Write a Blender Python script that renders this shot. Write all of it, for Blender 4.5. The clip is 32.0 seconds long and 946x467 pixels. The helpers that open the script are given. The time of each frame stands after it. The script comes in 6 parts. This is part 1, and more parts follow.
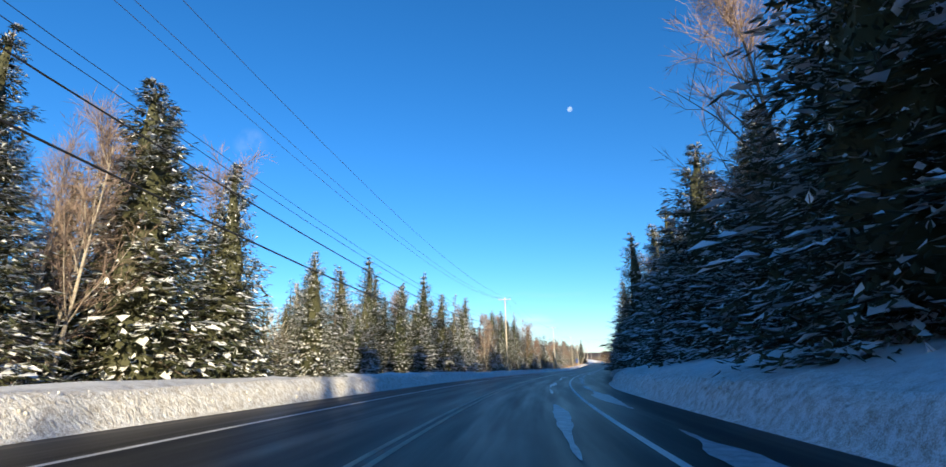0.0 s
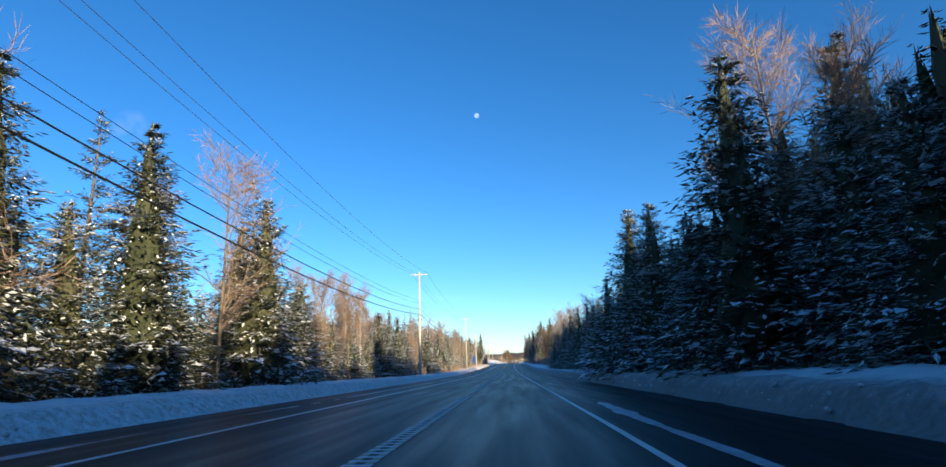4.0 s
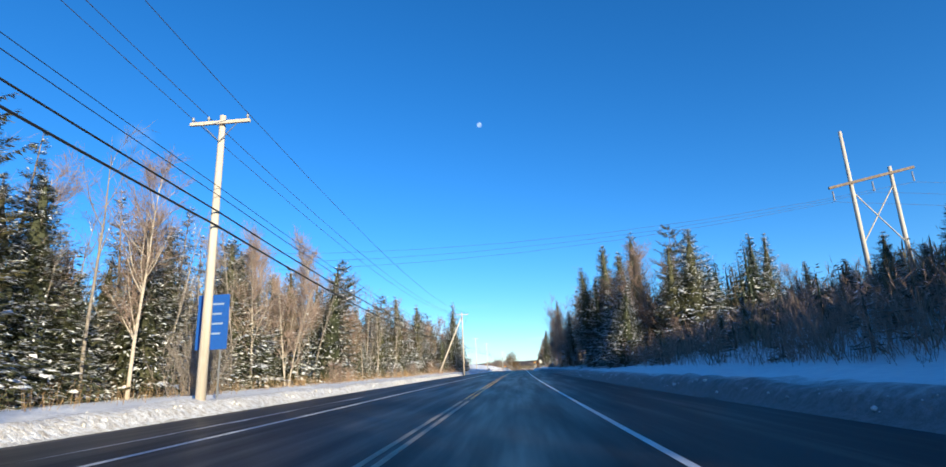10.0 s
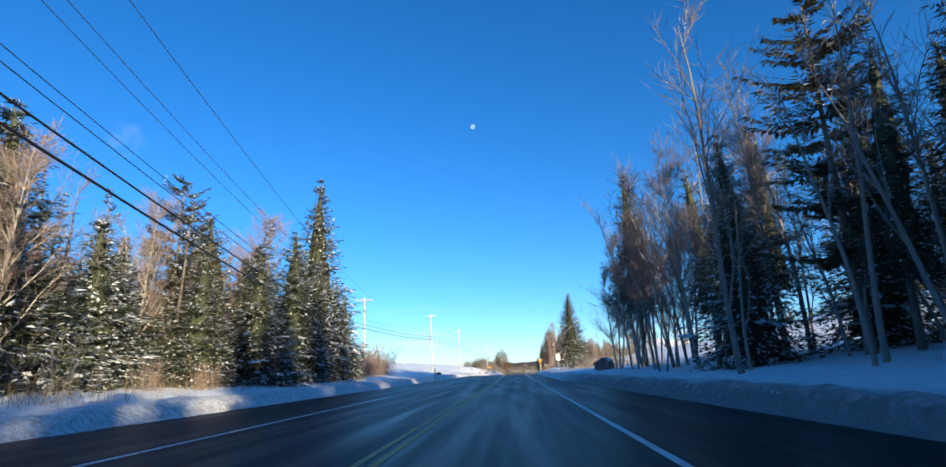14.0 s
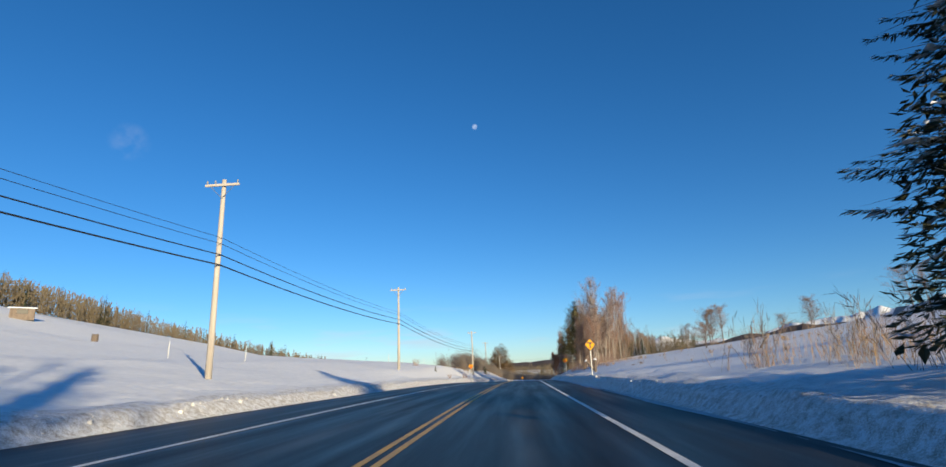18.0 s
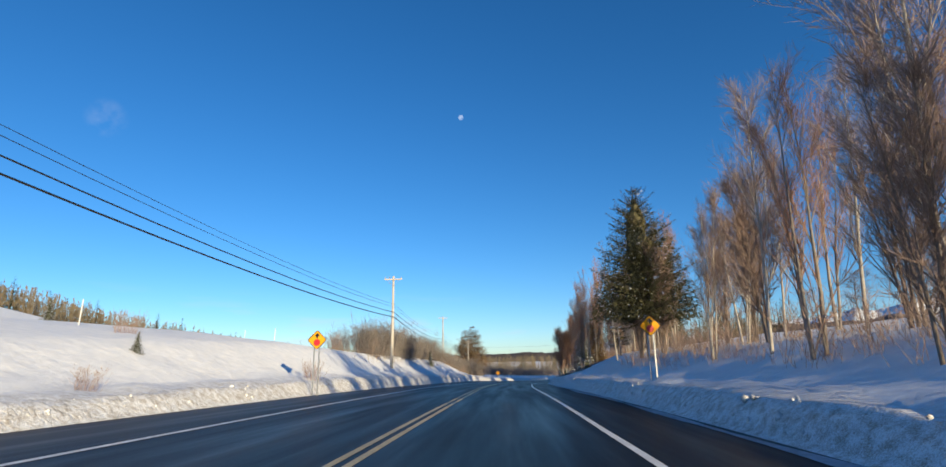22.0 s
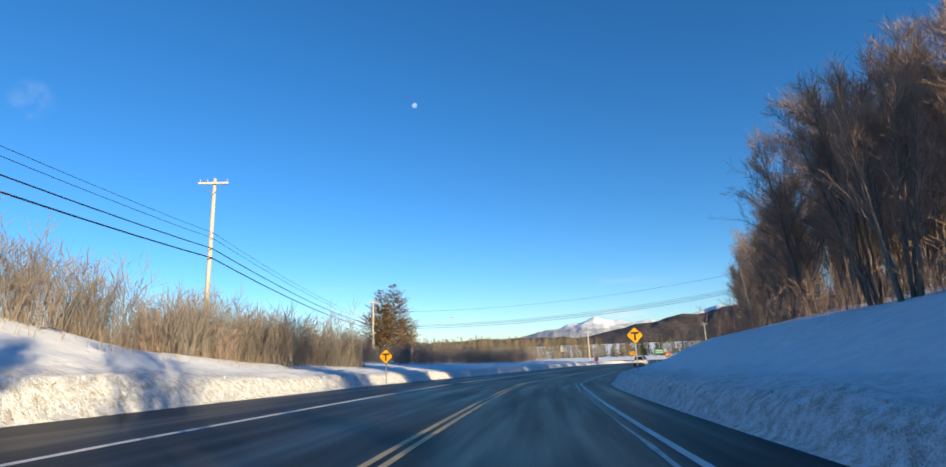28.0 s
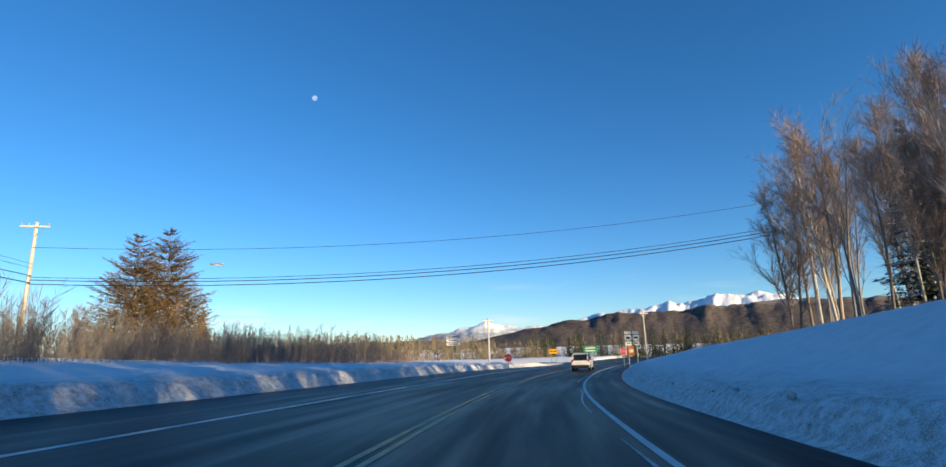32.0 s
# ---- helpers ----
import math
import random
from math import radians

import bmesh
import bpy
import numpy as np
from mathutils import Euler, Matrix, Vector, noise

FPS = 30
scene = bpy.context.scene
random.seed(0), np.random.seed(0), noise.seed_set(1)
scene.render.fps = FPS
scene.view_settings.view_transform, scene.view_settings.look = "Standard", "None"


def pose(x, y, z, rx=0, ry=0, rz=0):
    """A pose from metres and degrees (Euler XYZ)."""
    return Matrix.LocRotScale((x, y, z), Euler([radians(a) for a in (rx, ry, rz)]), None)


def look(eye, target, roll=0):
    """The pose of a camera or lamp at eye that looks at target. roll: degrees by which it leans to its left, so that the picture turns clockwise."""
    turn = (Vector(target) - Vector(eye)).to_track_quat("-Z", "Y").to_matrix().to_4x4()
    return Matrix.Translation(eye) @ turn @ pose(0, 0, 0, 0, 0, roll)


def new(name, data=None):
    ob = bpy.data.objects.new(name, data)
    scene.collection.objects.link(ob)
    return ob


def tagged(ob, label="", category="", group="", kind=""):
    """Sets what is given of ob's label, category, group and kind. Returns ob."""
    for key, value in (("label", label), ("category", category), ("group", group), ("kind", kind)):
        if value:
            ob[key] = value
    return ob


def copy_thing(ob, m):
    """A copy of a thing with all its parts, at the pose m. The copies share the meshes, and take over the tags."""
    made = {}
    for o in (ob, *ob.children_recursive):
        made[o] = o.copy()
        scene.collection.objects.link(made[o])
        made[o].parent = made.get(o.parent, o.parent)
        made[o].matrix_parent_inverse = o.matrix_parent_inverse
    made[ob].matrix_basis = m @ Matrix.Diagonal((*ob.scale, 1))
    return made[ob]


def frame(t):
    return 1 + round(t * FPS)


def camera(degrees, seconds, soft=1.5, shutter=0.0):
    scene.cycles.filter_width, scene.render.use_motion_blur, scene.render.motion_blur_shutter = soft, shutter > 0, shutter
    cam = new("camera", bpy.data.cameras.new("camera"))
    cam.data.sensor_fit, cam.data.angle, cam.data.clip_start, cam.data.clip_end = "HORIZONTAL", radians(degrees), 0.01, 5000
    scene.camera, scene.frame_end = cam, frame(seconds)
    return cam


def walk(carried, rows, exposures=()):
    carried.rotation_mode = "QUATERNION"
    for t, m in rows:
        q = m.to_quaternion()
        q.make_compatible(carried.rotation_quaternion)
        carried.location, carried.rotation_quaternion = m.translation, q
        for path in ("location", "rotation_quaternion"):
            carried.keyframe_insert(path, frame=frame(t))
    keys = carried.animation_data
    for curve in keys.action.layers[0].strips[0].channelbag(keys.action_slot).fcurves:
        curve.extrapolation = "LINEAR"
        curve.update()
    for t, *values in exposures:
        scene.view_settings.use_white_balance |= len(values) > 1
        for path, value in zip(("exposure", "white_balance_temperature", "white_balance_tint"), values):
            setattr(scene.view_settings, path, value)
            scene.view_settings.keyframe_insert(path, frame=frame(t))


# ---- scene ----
# The drive: seconds, place, yaw, pitch, roll
PATH = [
    (0, 0.00, 0.00, 0.00, 14.23, 13.47, -1.50),
    (0.5, -2.18, 13.39, -0.24, 12.00, 13.35, -1.50),
    (1, -3.87, 26.83, -0.47, 9.86, 13.27, -1.50),
    (1.5, -5.13, 40.30, -0.71, 8.35, 13.36, -1.50),
    (2, -6.00, 53.78, -0.94, 6.83, 13.65, -1.50),
    (2.5, -6.54, 67.27, -1.16, 5.42, 13.78, -1.50),
    (3, -6.79, 80.74, -1.38, 4.12, 13.53, -1.50),
    (3.5, -6.85, 94.18, -1.60, 3.42, 13.42, -1.75),
    (4, -6.81, 107.60, -1.83, 3.50, 13.42, -2.00),
    (4.5, -6.76, 121.00, -2.07, 3.59, 13.43, -2.25),
    (5, -6.75, 134.40, -2.32, 3.68, 13.43, -2.50),
    (5.5, -6.77, 147.82, -2.56, 3.77, 13.44, -2.75),
    (6, -6.83, 161.28, -2.81, 4.03, 13.74, -3.00),
    (6.5, -6.91, 174.75, -3.05, 3.97, 13.26, -3.08),
    (7, -6.97, 188.22, -3.27, 3.64, 13.53, -3.15),
    (7.5, -7.02, 201.58, -3.46, 3.54, 13.72, -3.22),
    (8, -7.07, 214.71, -3.63, 3.76, 14.02, -3.30),
    (8.5, -7.15, 227.53, -3.75, 4.03, 14.13, -3.12),
    (9, -7.24, 240.00, -3.84, 4.10, 14.22, -2.93),
    (9.5, -7.32, 252.16, -3.90, 3.94, 14.31, -2.75),
    (10, -7.39, 264.10, -3.94, 3.90, 14.40, -2.57),
    (10.5, -7.43, 275.92, -3.96, 3.96, 14.60, -2.38),
    (11, -7.44, 287.64, -3.97, 3.81, 14.59, -2.20),
    (11.5, -7.42, 299.25, -3.97, 3.39, 14.38, -2.25),
    (12, -7.36, 310.69, -3.97, 3.29, 14.57, -2.30),
    (12.5, -7.30, 321.94, -3.97, 3.40, 14.57, -2.35),
    (13, -7.24, 332.94, -3.97, 3.53, 14.48, -2.40),
    (13.5, -7.17, 343.67, -3.97, 3.31, 14.47, -2.38),
    (14, -7.07, 354.11, -3.96, 3.08, 14.56, -2.35),
    (14.5, -6.95, 364.26, -3.96, 2.97, 14.46, -2.32),
    (15, -6.81, 374.12, -3.96, 2.74, 14.55, -2.30),
    (15.5, -6.65, 383.71, -3.96, 2.74, 14.55, -2.32),
    (16, -6.51, 393.05, -3.95, 2.85, 14.55, -2.33),
    (16.5, -6.38, 402.17, -3.95, 2.97, 14.56, -2.35),
    (17, -6.27, 411.09, -3.94, 3.08, 14.56, -2.37),
    (17.5, -6.18, 419.82, -3.93, 3.19, 14.57, -2.38),
    (18, -6.10, 428.36, -3.92, 3.31, 14.57, -2.40),
    (18.5, -6.02, 436.73, -3.91, 3.17, 14.75, -2.35),
    (19, -5.91, 444.96, -3.91, 2.84, 14.55, -2.30),
    (19.5, -5.76, 453.06, -3.92, 2.57, 14.44, -2.00),
    (20, -5.57, 461.06, -3.95, 2.41, 14.06, -1.70),
    (20.5, -5.34, 468.98, -3.99, 2.12, 14.06, -1.40),
    (21, -5.06, 476.79, -4.06, 1.83, 13.96, -1.10),
    (21.5, -4.76, 484.48, -4.14, 1.59, 13.67, -0.98),
    (22, -4.42, 492.03, -4.24, 1.35, 13.57, -0.85),
    (22.5, -4.08, 499.40, -4.35, 1.43, 13.48, -0.72),
    (23, -3.74, 506.58, -4.47, 1.40, 13.39, -0.60),
    (23.5, -3.39, 513.56, -4.61, 1.38, 13.39, -0.55),
    (24, -3.05, 520.33, -4.76, 1.27, 13.02, -0.50),
    (24.5, -2.71, 526.90, -4.92, 0.90, 12.82, -0.73),
    (25, -2.36, 533.30, -5.10, 0.97, 12.53, -0.97),
    (25.5, -2.01, 539.62, -5.30, 1.13, 12.61, -1.20),
    (26, -1.62, 545.92, -5.50, 0.26, 12.55, -1.40),
    (26.5, -1.16, 552.31, -5.72, -0.60, 12.49, -1.60),
    (27, -0.60, 558.79, -5.94, -1.47, 12.43, -1.80),
    (27.5, 0.07, 565.31, -6.18, -2.33, 12.37, -2.00),
    (28, 0.86, 571.78, -6.41, -3.66, 12.26, -2.20),
    (28.5, 1.77, 578.09, -6.65, -5.09, 12.49, -2.11),
    (29, 2.80, 584.16, -6.87, -6.49, 12.44, -2.03),
    (29.5, 3.94, 589.96, -7.08, -8.09, 12.42, -1.94),
    (30, 5.18, 595.48, -7.29, -9.57, 12.33, -1.85),
    (30.5, 6.52, 600.75, -7.49, -11.26, 12.45, -1.76),
    (31, 7.93, 605.76, -7.68, -12.59, 12.29, -1.68),
    (31.5, 9.40, 610.53, -7.87, -14.03, 12.34, -1.59),
    (32, 10.91, 615.06, -8.05, -15.05, 12.28, -1.50),
]
cam = camera(83.7, 32.0)
walk(cam, [(t, pose(x, y, z, 90 + p, 0, w) @ pose(0, 0, 0, 0, 0, r)) for t, x, y, z, w, p, r in PATH],
     [(0, 0.9, 5750, 10), (3, 0.95, 5900, 10), (7, 1.0, 6100, 10), (9, 0.85, 5550, 10), (13, 0.85, 5400, 10), (15, 0.8, 5550, 10), (17.5, 0.32, 5900, 10), (22, 0.45, 5900, 10), (25, 0.7, 6050, 10), (28, 0.75, 6100, 10), (32, 0.75, 6200, 10)])

# Low winter sun from behind on the driver's right, deep blue sky, a small moon ahead
SUN_EL, SUN_AZ = radians(12.7), radians(146.6)
MOON_AZ, MOON_EL = -2.58, 25.97
MOON = Vector((math.sin(radians(MOON_AZ)) * math.cos(radians(MOON_EL)), math.cos(radians(MOON_AZ)) * math.cos(radians(MOON_EL)), math.sin(radians(MOON_EL))))
world = bpy.data.worlds.new("sky")
scene.world = world
world.use_nodes = True
wn, wl = world.node_tree.nodes, world.node_tree.links
wn.clear()
sky = wn.new("ShaderNodeTexSky")
sky.sky_type, sky.sun_disc = "NISHITA", False
sky.sun_elevation, sky.sun_rotation = SUN_EL, SUN_AZ
sky.altitude, sky.air_density, sky.dust_density, sky.ozone_density = 900, 1.0, 0.25, 4.0
wbg = wn.new("ShaderNodeBackground")
wbg.inputs["Strength"].default_value = 0.11
wout = wn.new("ShaderNodeOutputWorld")
wtc = wn.new("ShaderNodeTexCoord")
wdot = wn.new("ShaderNodeVectorMath")
wdot.operation = "DOT_PRODUCT"
wdot.inputs[1].default_value = MOON
wramp = wn.new("ShaderNodeMapRange")
wramp.inputs["From Min"].default_value, wramp.inputs["From Max"].default_value = math.cos(radians(0.30)), math.cos(radians(0.18))
wphase = wn.new("ShaderNodeTexNoise")
wphase.inputs["Scale"].default_value = 260
wmoon = wn.new("ShaderNodeMath")
wmoon.operation = "MULTIPLY"
wmix = wn.new("ShaderNodeMix")
wmix.data_type = "RGBA"
wmix.inputs["B"].default_value = (6.0, 6.5, 7.2, 1)
wl.new(wtc.outputs["Generated"], wdot.inputs[0])
wl.new(wtc.outputs["Generated"], wphase.inputs["Vector"])
wl.new(wdot.outputs["Value"], wramp.inputs["Value"])
wl.new(wramp.outputs["Result"], wmoon.inputs[0])
wl.new(wphase.outputs["Fac"], wmoon.inputs[1])
wl.new(wmoon.outputs[0], wmix.inputs["Factor"])
wsat = wn.new("ShaderNodeHueSaturation")
wsat.inputs["Saturation"].default_value = 1.16
wl.new(sky.outputs["Color"], wsat.inputs["Color"])
wl.new(wsat.outputs["Color"], wmix.inputs["A"])
# thin low cloud along the horizon
wsep = wn.new("ShaderNodeSeparateXYZ")
wl.new(wtc.outputs["Generated"], wsep.inputs[0])
wband = wn.new("ShaderNodeMapRange")
wband.inputs["From Min"].default_value, wband.inputs["From Max"].default_value = 0.13, 0.03
wl.new(wsep.outputs["Z"], wband.inputs["Value"])
wmap = wn.new("ShaderNodeMapping")
wmap.inputs["Scale"].default_value = (3.5, 3.5, 26)
wl.new(wtc.outputs["Generated"], wmap.inputs["Vector"])
wwisp = wn.new("ShaderNodeTexNoise")
wwisp.inputs["Scale"].default_value, wwisp.inputs["Detail"].default_value = 1.6, 6
wl.new(wmap.outputs["Vector"], wwisp.inputs["Vector"])
wcut = wn.new("ShaderNodeMapRange")
wcut.inputs["From Min"].default_value, wcut.inputs["From Max"].default_value, wcut.inputs["To Max"].default_value = 0.55, 0.72, 0.55
wl.new(wwisp.outputs["Fac"], wcut.inputs["Value"])
wfac = wn.new("ShaderNodeMath")
wfac.operation = "MULTIPLY"
wl.new(wband.outputs["Result"], wfac.inputs[0])
wl.new(wcut.outputs["Result"], wfac.inputs[1])
wcloud = wn.new("ShaderNodeMix")
wcloud.data_type = "RGBA"
wcloud.inputs["B"].default_value = (5.2, 5.0, 5.0, 1)
wl.new(wfac.outputs[0], wcloud.inputs["Factor"])
wl.new(wmix.outputs["Result"], wcloud.inputs["A"])
# one small wisp of cloud on the far side of the road
WISP = Vector((math.sin(radians(-38.3)) * math.cos(radians(21.7)), math.cos(radians(-38.3)) * math.cos(radians(21.7)), math.sin(radians(21.7))))
wnear = wn.new("ShaderNodeVectorMath")
wnear.operation = "DOT_PRODUCT"
wnear.inputs[1].default_value = WISP
wl.new(wtc.outputs["Generated"], wnear.inputs[0])
wpuff = wn.new("ShaderNodeMapRange")
wpuff.interpolation_type = "SMOOTHSTEP"
wpuff.inputs["From Min"].default_value, wpuff.inputs["From Max"].default_value = math.cos(radians(1.9)), math.cos(radians(0.1))
wl.new(wnear.outputs["Value"], wpuff.inputs["Value"])
wtorn = wn.new("ShaderNodeTexNoise")
wtorn.inputs["Scale"].default_value, wtorn.inputs["Detail"].default_value = 38, 4
wl.new(wtc.outputs["Generated"], wtorn.inputs["Vector"])
wthin = wn.new("ShaderNodeMapRange")
wthin.inputs["From Min"].default_value, wthin.inputs["From Max"].default_value, wthin.inputs["To Max"].default_value = 0.38, 0.75, 0.15
wl.new(wtorn.outputs["Fac"], wthin.inputs["Value"])
wveil = wn.new("ShaderNodeMath")
wveil.operation = "MULTIPLY"
wl.new(wpuff.outputs["Result"], wveil.inputs[0])
wl.new(wthin.outputs["Result"], wveil.inputs[1])
wwhite = wn.new("ShaderNodeMix")
wwhite.data_type = "RGBA"
wwhite.inputs["B"].default_value = (5.2, 5.2, 5.4, 1)
wl.new(wveil.outputs[0], wwhite.inputs["Factor"])
wl.new(wcloud.outputs["Result"], wwhite.inputs["A"])
wl.new(wwhite.outputs["Result"], wbg.inputs["Color"])
wl.new(wbg.outputs["Background"], wout.inputs["Surface"])

sun = new("sun", bpy.data.lights.new("sun", "SUN"))
sun.data.energy, sun.data.angle, sun.data.color = 5.6, radians(0.55), (1.0, 0.78, 0.44)
sun.matrix_world = look((0, 0, 0), (-math.sin(SUN_AZ) * math.cos(SUN_EL), -math.cos(SUN_AZ) * math.cos(SUN_EL), -math.sin(SUN_EL)))


# ---- materials ----
class Nodes:
    """A node material that grows link by link."""

    def __init__(self, name, rough=0.6, metal=0.0, spec=0.5):
        self.mat = bpy.data.materials.new(name)
        self.mat.use_nodes = True
        self.n, self.l = self.mat.node_tree.nodes, self.mat.node_tree.links
        self.b = self.n["Principled BSDF"]
        self.b.inputs["Roughness"].default_value = rough
        self.b.inputs["Metallic"].default_value = metal
        self.b.inputs["Specular IOR Level"].default_value = spec

    def node(self, kind, **values):
        made = self.n.new("ShaderNode" + kind)
        for key, value in values.items():
            made.inputs[key.replace("_", " ")].default_value = value
        return made

    def coords(self, what="Object", scale=(1, 1, 1)):
        tc, mp = self.node("TexCoord"), self.node("Mapping", Scale=scale)
        self.l.new(tc.outputs[what], mp.inputs["Vector"])
        return mp.outputs["Vector"]

    def noise(self, scale, detail=4, vector=None, rough=0.55):
        made = self.node("TexNoise", Scale=scale, Detail=detail, Roughness=rough)
        if vector is not None:
            self.l.new(vector, made.inputs["Vector"])
        return made.outputs["Fac"]

    def step(self, fac, low, high, to_low=0.0, to_high=1.0):
        made = self.node("MapRange", From_Min=low, From_Max=high, To_Min=to_low, To_Max=to_high)
        self.l.new(fac, made.inputs["Value"])
        return made.outputs["Result"]

    def math(self, op, a, b):
        made = self.n.new("ShaderNodeMath")
        made.operation = op
        for slot, value in zip(made.inputs, (a, b)):
            if isinstance(value, (int, float)):
                slot.default_value = value
            else:
                self.l.new(value, slot)
        return made.outputs[0]

    def mix(self, fac, a, b):
        made = self.n.new("ShaderNodeMix")
        made.data_type = "RGBA"
        for slot, value in (("Factor", fac), ("A", a), ("B", b)):
            if isinstance(value, tuple):
                made.inputs[slot].default_value = (*value, 1)
            elif isinstance(value, (int, float)):
                made.inputs[slot].default_value = value
            else:
                self.l.new(value, made.inputs[slot])
        return made.outputs["Result"]

    def color(self, out):
        self.l.new(out, self.b.inputs["Base Color"])

    def rough(self, out):
        self.l.new(out, self.b.inputs["Roughness"])

    def bump(self, fac, strength=0.3, distance=0.05):
        made = self.node("Bump", Strength=strength, Distance=distance)
        self.l.new(fac, made.inputs["Height"])
        self.l.new(made.outputs["Normal"], self.b.inputs["Normal"])

    def island(self):
        return self.n.new("ShaderNodeNewGeometry").outputs["Random Per Island"]

    def random(self):
        return self.n.new("ShaderNodeObjectInfo").outputs["Random"]


def mottled(name, a, b, scale=6.0, rough=0.6, bump=0.2, distance=0.01, metal=0.0, per_object=0.0, stretch=(1, 1, 1), spec=0.5):
    m = Nodes(name, rough, metal, spec)
    v = m.coords("Object", stretch)
    big, fine = m.noise(scale, 4, v), m.noise(scale * 9, 3, v)
    c = m.mix(m.step(m.math("ADD", m.math("MULTIPLY", big, 0.65), m.math("MULTIPLY", fine, 0.35)), 0.34, 0.66), a, b)
    if per_object:
        c = m.mix(m.math("MULTIPLY", m.random(), per_object), c, tuple(x * 0.45 for x in a))
    m.color(c)
    m.bump(fine, bump, distance)
    return m.mat


def snow_material(name, dirt=0.0):
    m = Nodes(name, 0.75, 0, 0.25)
    v = m.coords("Object")
    big, mid, fine = m.noise(0.25, 5, v), m.noise(2.2, 5, v), m.noise(38, 3, v)
    c = m.mix(m.step(mid, 0.3, 0.7), (0.74, 0.76, 0.79), (0.86, 0.86, 0.86))
    if dirt:
        uv = m.coords("UV")
        sep = m.n.new("ShaderNodeSeparateXYZ")
        m.l.new(uv, sep.inputs[0])
        across = m.math("ABSOLUTE", sep.outputs[0], 0)
        near = m.step(m.math("ADD", across, m.math("MULTIPLY", mid, 1.6)), 7.3, 9.0, 1.0, 0.0)
        grit = m.step(m.math("ADD", m.math("MULTIPLY", fine, 0.5), m.math("MULTIPLY", m.noise(5.5, 5, v), 0.5)), 0.42, 0.62)
        c = m.mix(m.math("MULTIPLY", m.math("MULTIPLY", near, grit), dirt), c, (0.34, 0.29, 0.225))
        # Darkens the lower right bank along the forest: shade painted in over some grit.
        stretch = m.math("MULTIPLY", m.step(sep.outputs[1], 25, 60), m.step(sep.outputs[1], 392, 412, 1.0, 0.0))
        shade_grit = m.math("MULTIPLY", stretch, m.math("GREATER_THAN", sep.outputs[0], 0.0))
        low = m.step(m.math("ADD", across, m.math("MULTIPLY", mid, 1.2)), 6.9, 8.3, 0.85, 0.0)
        c = m.mix(m.math("MULTIPLY", shade_grit, low), c, (0.13, 0.125, 0.12))
    m.color(c)
    relief = m.math("ADD", m.math("ADD", m.math("MULTIPLY", fine, 0.12), m.math("MULTIPLY", mid, 0.8)), big)
    if dirt:  # broken clods on the ploughed face
        relief = m.math("ADD", relief, m.math("MULTIPLY", m.math("MULTIPLY", near, m.noise(11, 4, v)), 0.7))
    m.bump(relief, 0.6, 0.12)
    return m.mat


def asphalt_material():
    m = Nodes("winter_asphalt", 0.55, 0, 0.09)
    uv = m.coords("UV")
    sep = m.n.new("ShaderNodeSeparateXYZ")
    m.l.new(uv, sep.inputs[0])
    along = m.coords("UV", (1.0, 0.05, 1))
    streak, patch = m.noise(1.6, 5, along), m.noise(0.55, 5, m.coords("UV", (1, 0.18, 1)))
    grain = m.noise(60, 3, m.coords("Object"))
    base = m.mix(m.step(grain, 0.3, 0.7), (0.006, 0.007, 0.009), (0.018, 0.019, 0.022))
    # dry salt and blown snow between the wheel tracks, thickest towards the shoulders; the lane-middle band also paints
    # in wet sheen
    across = m.math("ABSOLUTE", sep.outputs[0], 0)
    lane = m.math("ABSOLUTE", m.math("SUBTRACT", across, 1.86), 0)
    crown = m.step(lane, 0.35, 0.0)
    edge = m.step(across, 4.2, 6.2)
    salt = m.math("MULTIPLY", m.step(m.math("ADD", m.math("MULTIPLY", streak, 0.6), m.math("MULTIPLY", patch, 0.4)), 0.52, 0.78), 0.045)
    salt = m.math("ADD", salt, m.math("MULTIPLY", m.math("MULTIPLY", crown, m.step(patch, 0.42, 0.66)), 0.09))
    salt = m.math("ADD", salt, m.math("MULTIPLY", m.math("MULTIPLY", edge, m.step(streak, 0.52, 0.70)), 0.10))
    m.color(m.mix(salt, base, (0.50, 0.51, 0.53)))
    m.rough(m.step(streak, 0.3, 0.7, 0.36, 0.58))
    m.bump(grain, 0.25, 0.006)
    return m.mat


def paint_material(name, colour, worn=0.5):
    m = Nodes(name, 0.6)
    v = m.coords("Object")
    wear = m.step(m.math("ADD", m.math("MULTIPLY", m.noise(1.1, 5, v), 0.5), m.math("MULTIPLY", m.noise(26, 4, v), 0.5)), 0.42, 0.58)
    m.color(m.mix(m.math("MULTIPLY", wear, worn), colour, (0.10, 0.10, 0.105)))
    m.bump(m.noise(60, 3, v), 0.2, 0.005)
    return m.mat


def foliage_material(name, a, b, tip):
    m = Nodes(name, 0.7, 0, 0.25)
    v = m.coords("Object")
    c = m.mix(m.step(m.noise(1.4, 4, v), 0.35, 0.65), a, b)
    c = m.mix(m.math("MULTIPLY", m.island(), 0.55), c, tip)
    c = m.mix(m.math("MULTIPLY", m.random(), 0.4), c, tuple(x * 0.5 for x in a))
    m.color(c)
    m.bump(m.noise(30, 3, v), 0.5, 0.03)
    return m.mat


def plain(name, colour, rough=0.5, metal=0.0, spec=0.5):
    return mottled(name, colour, tuple(x * 0.82 for x in colour), 9, rough, 0.06, 0.004, metal, 0, (1, 1, 1), spec)


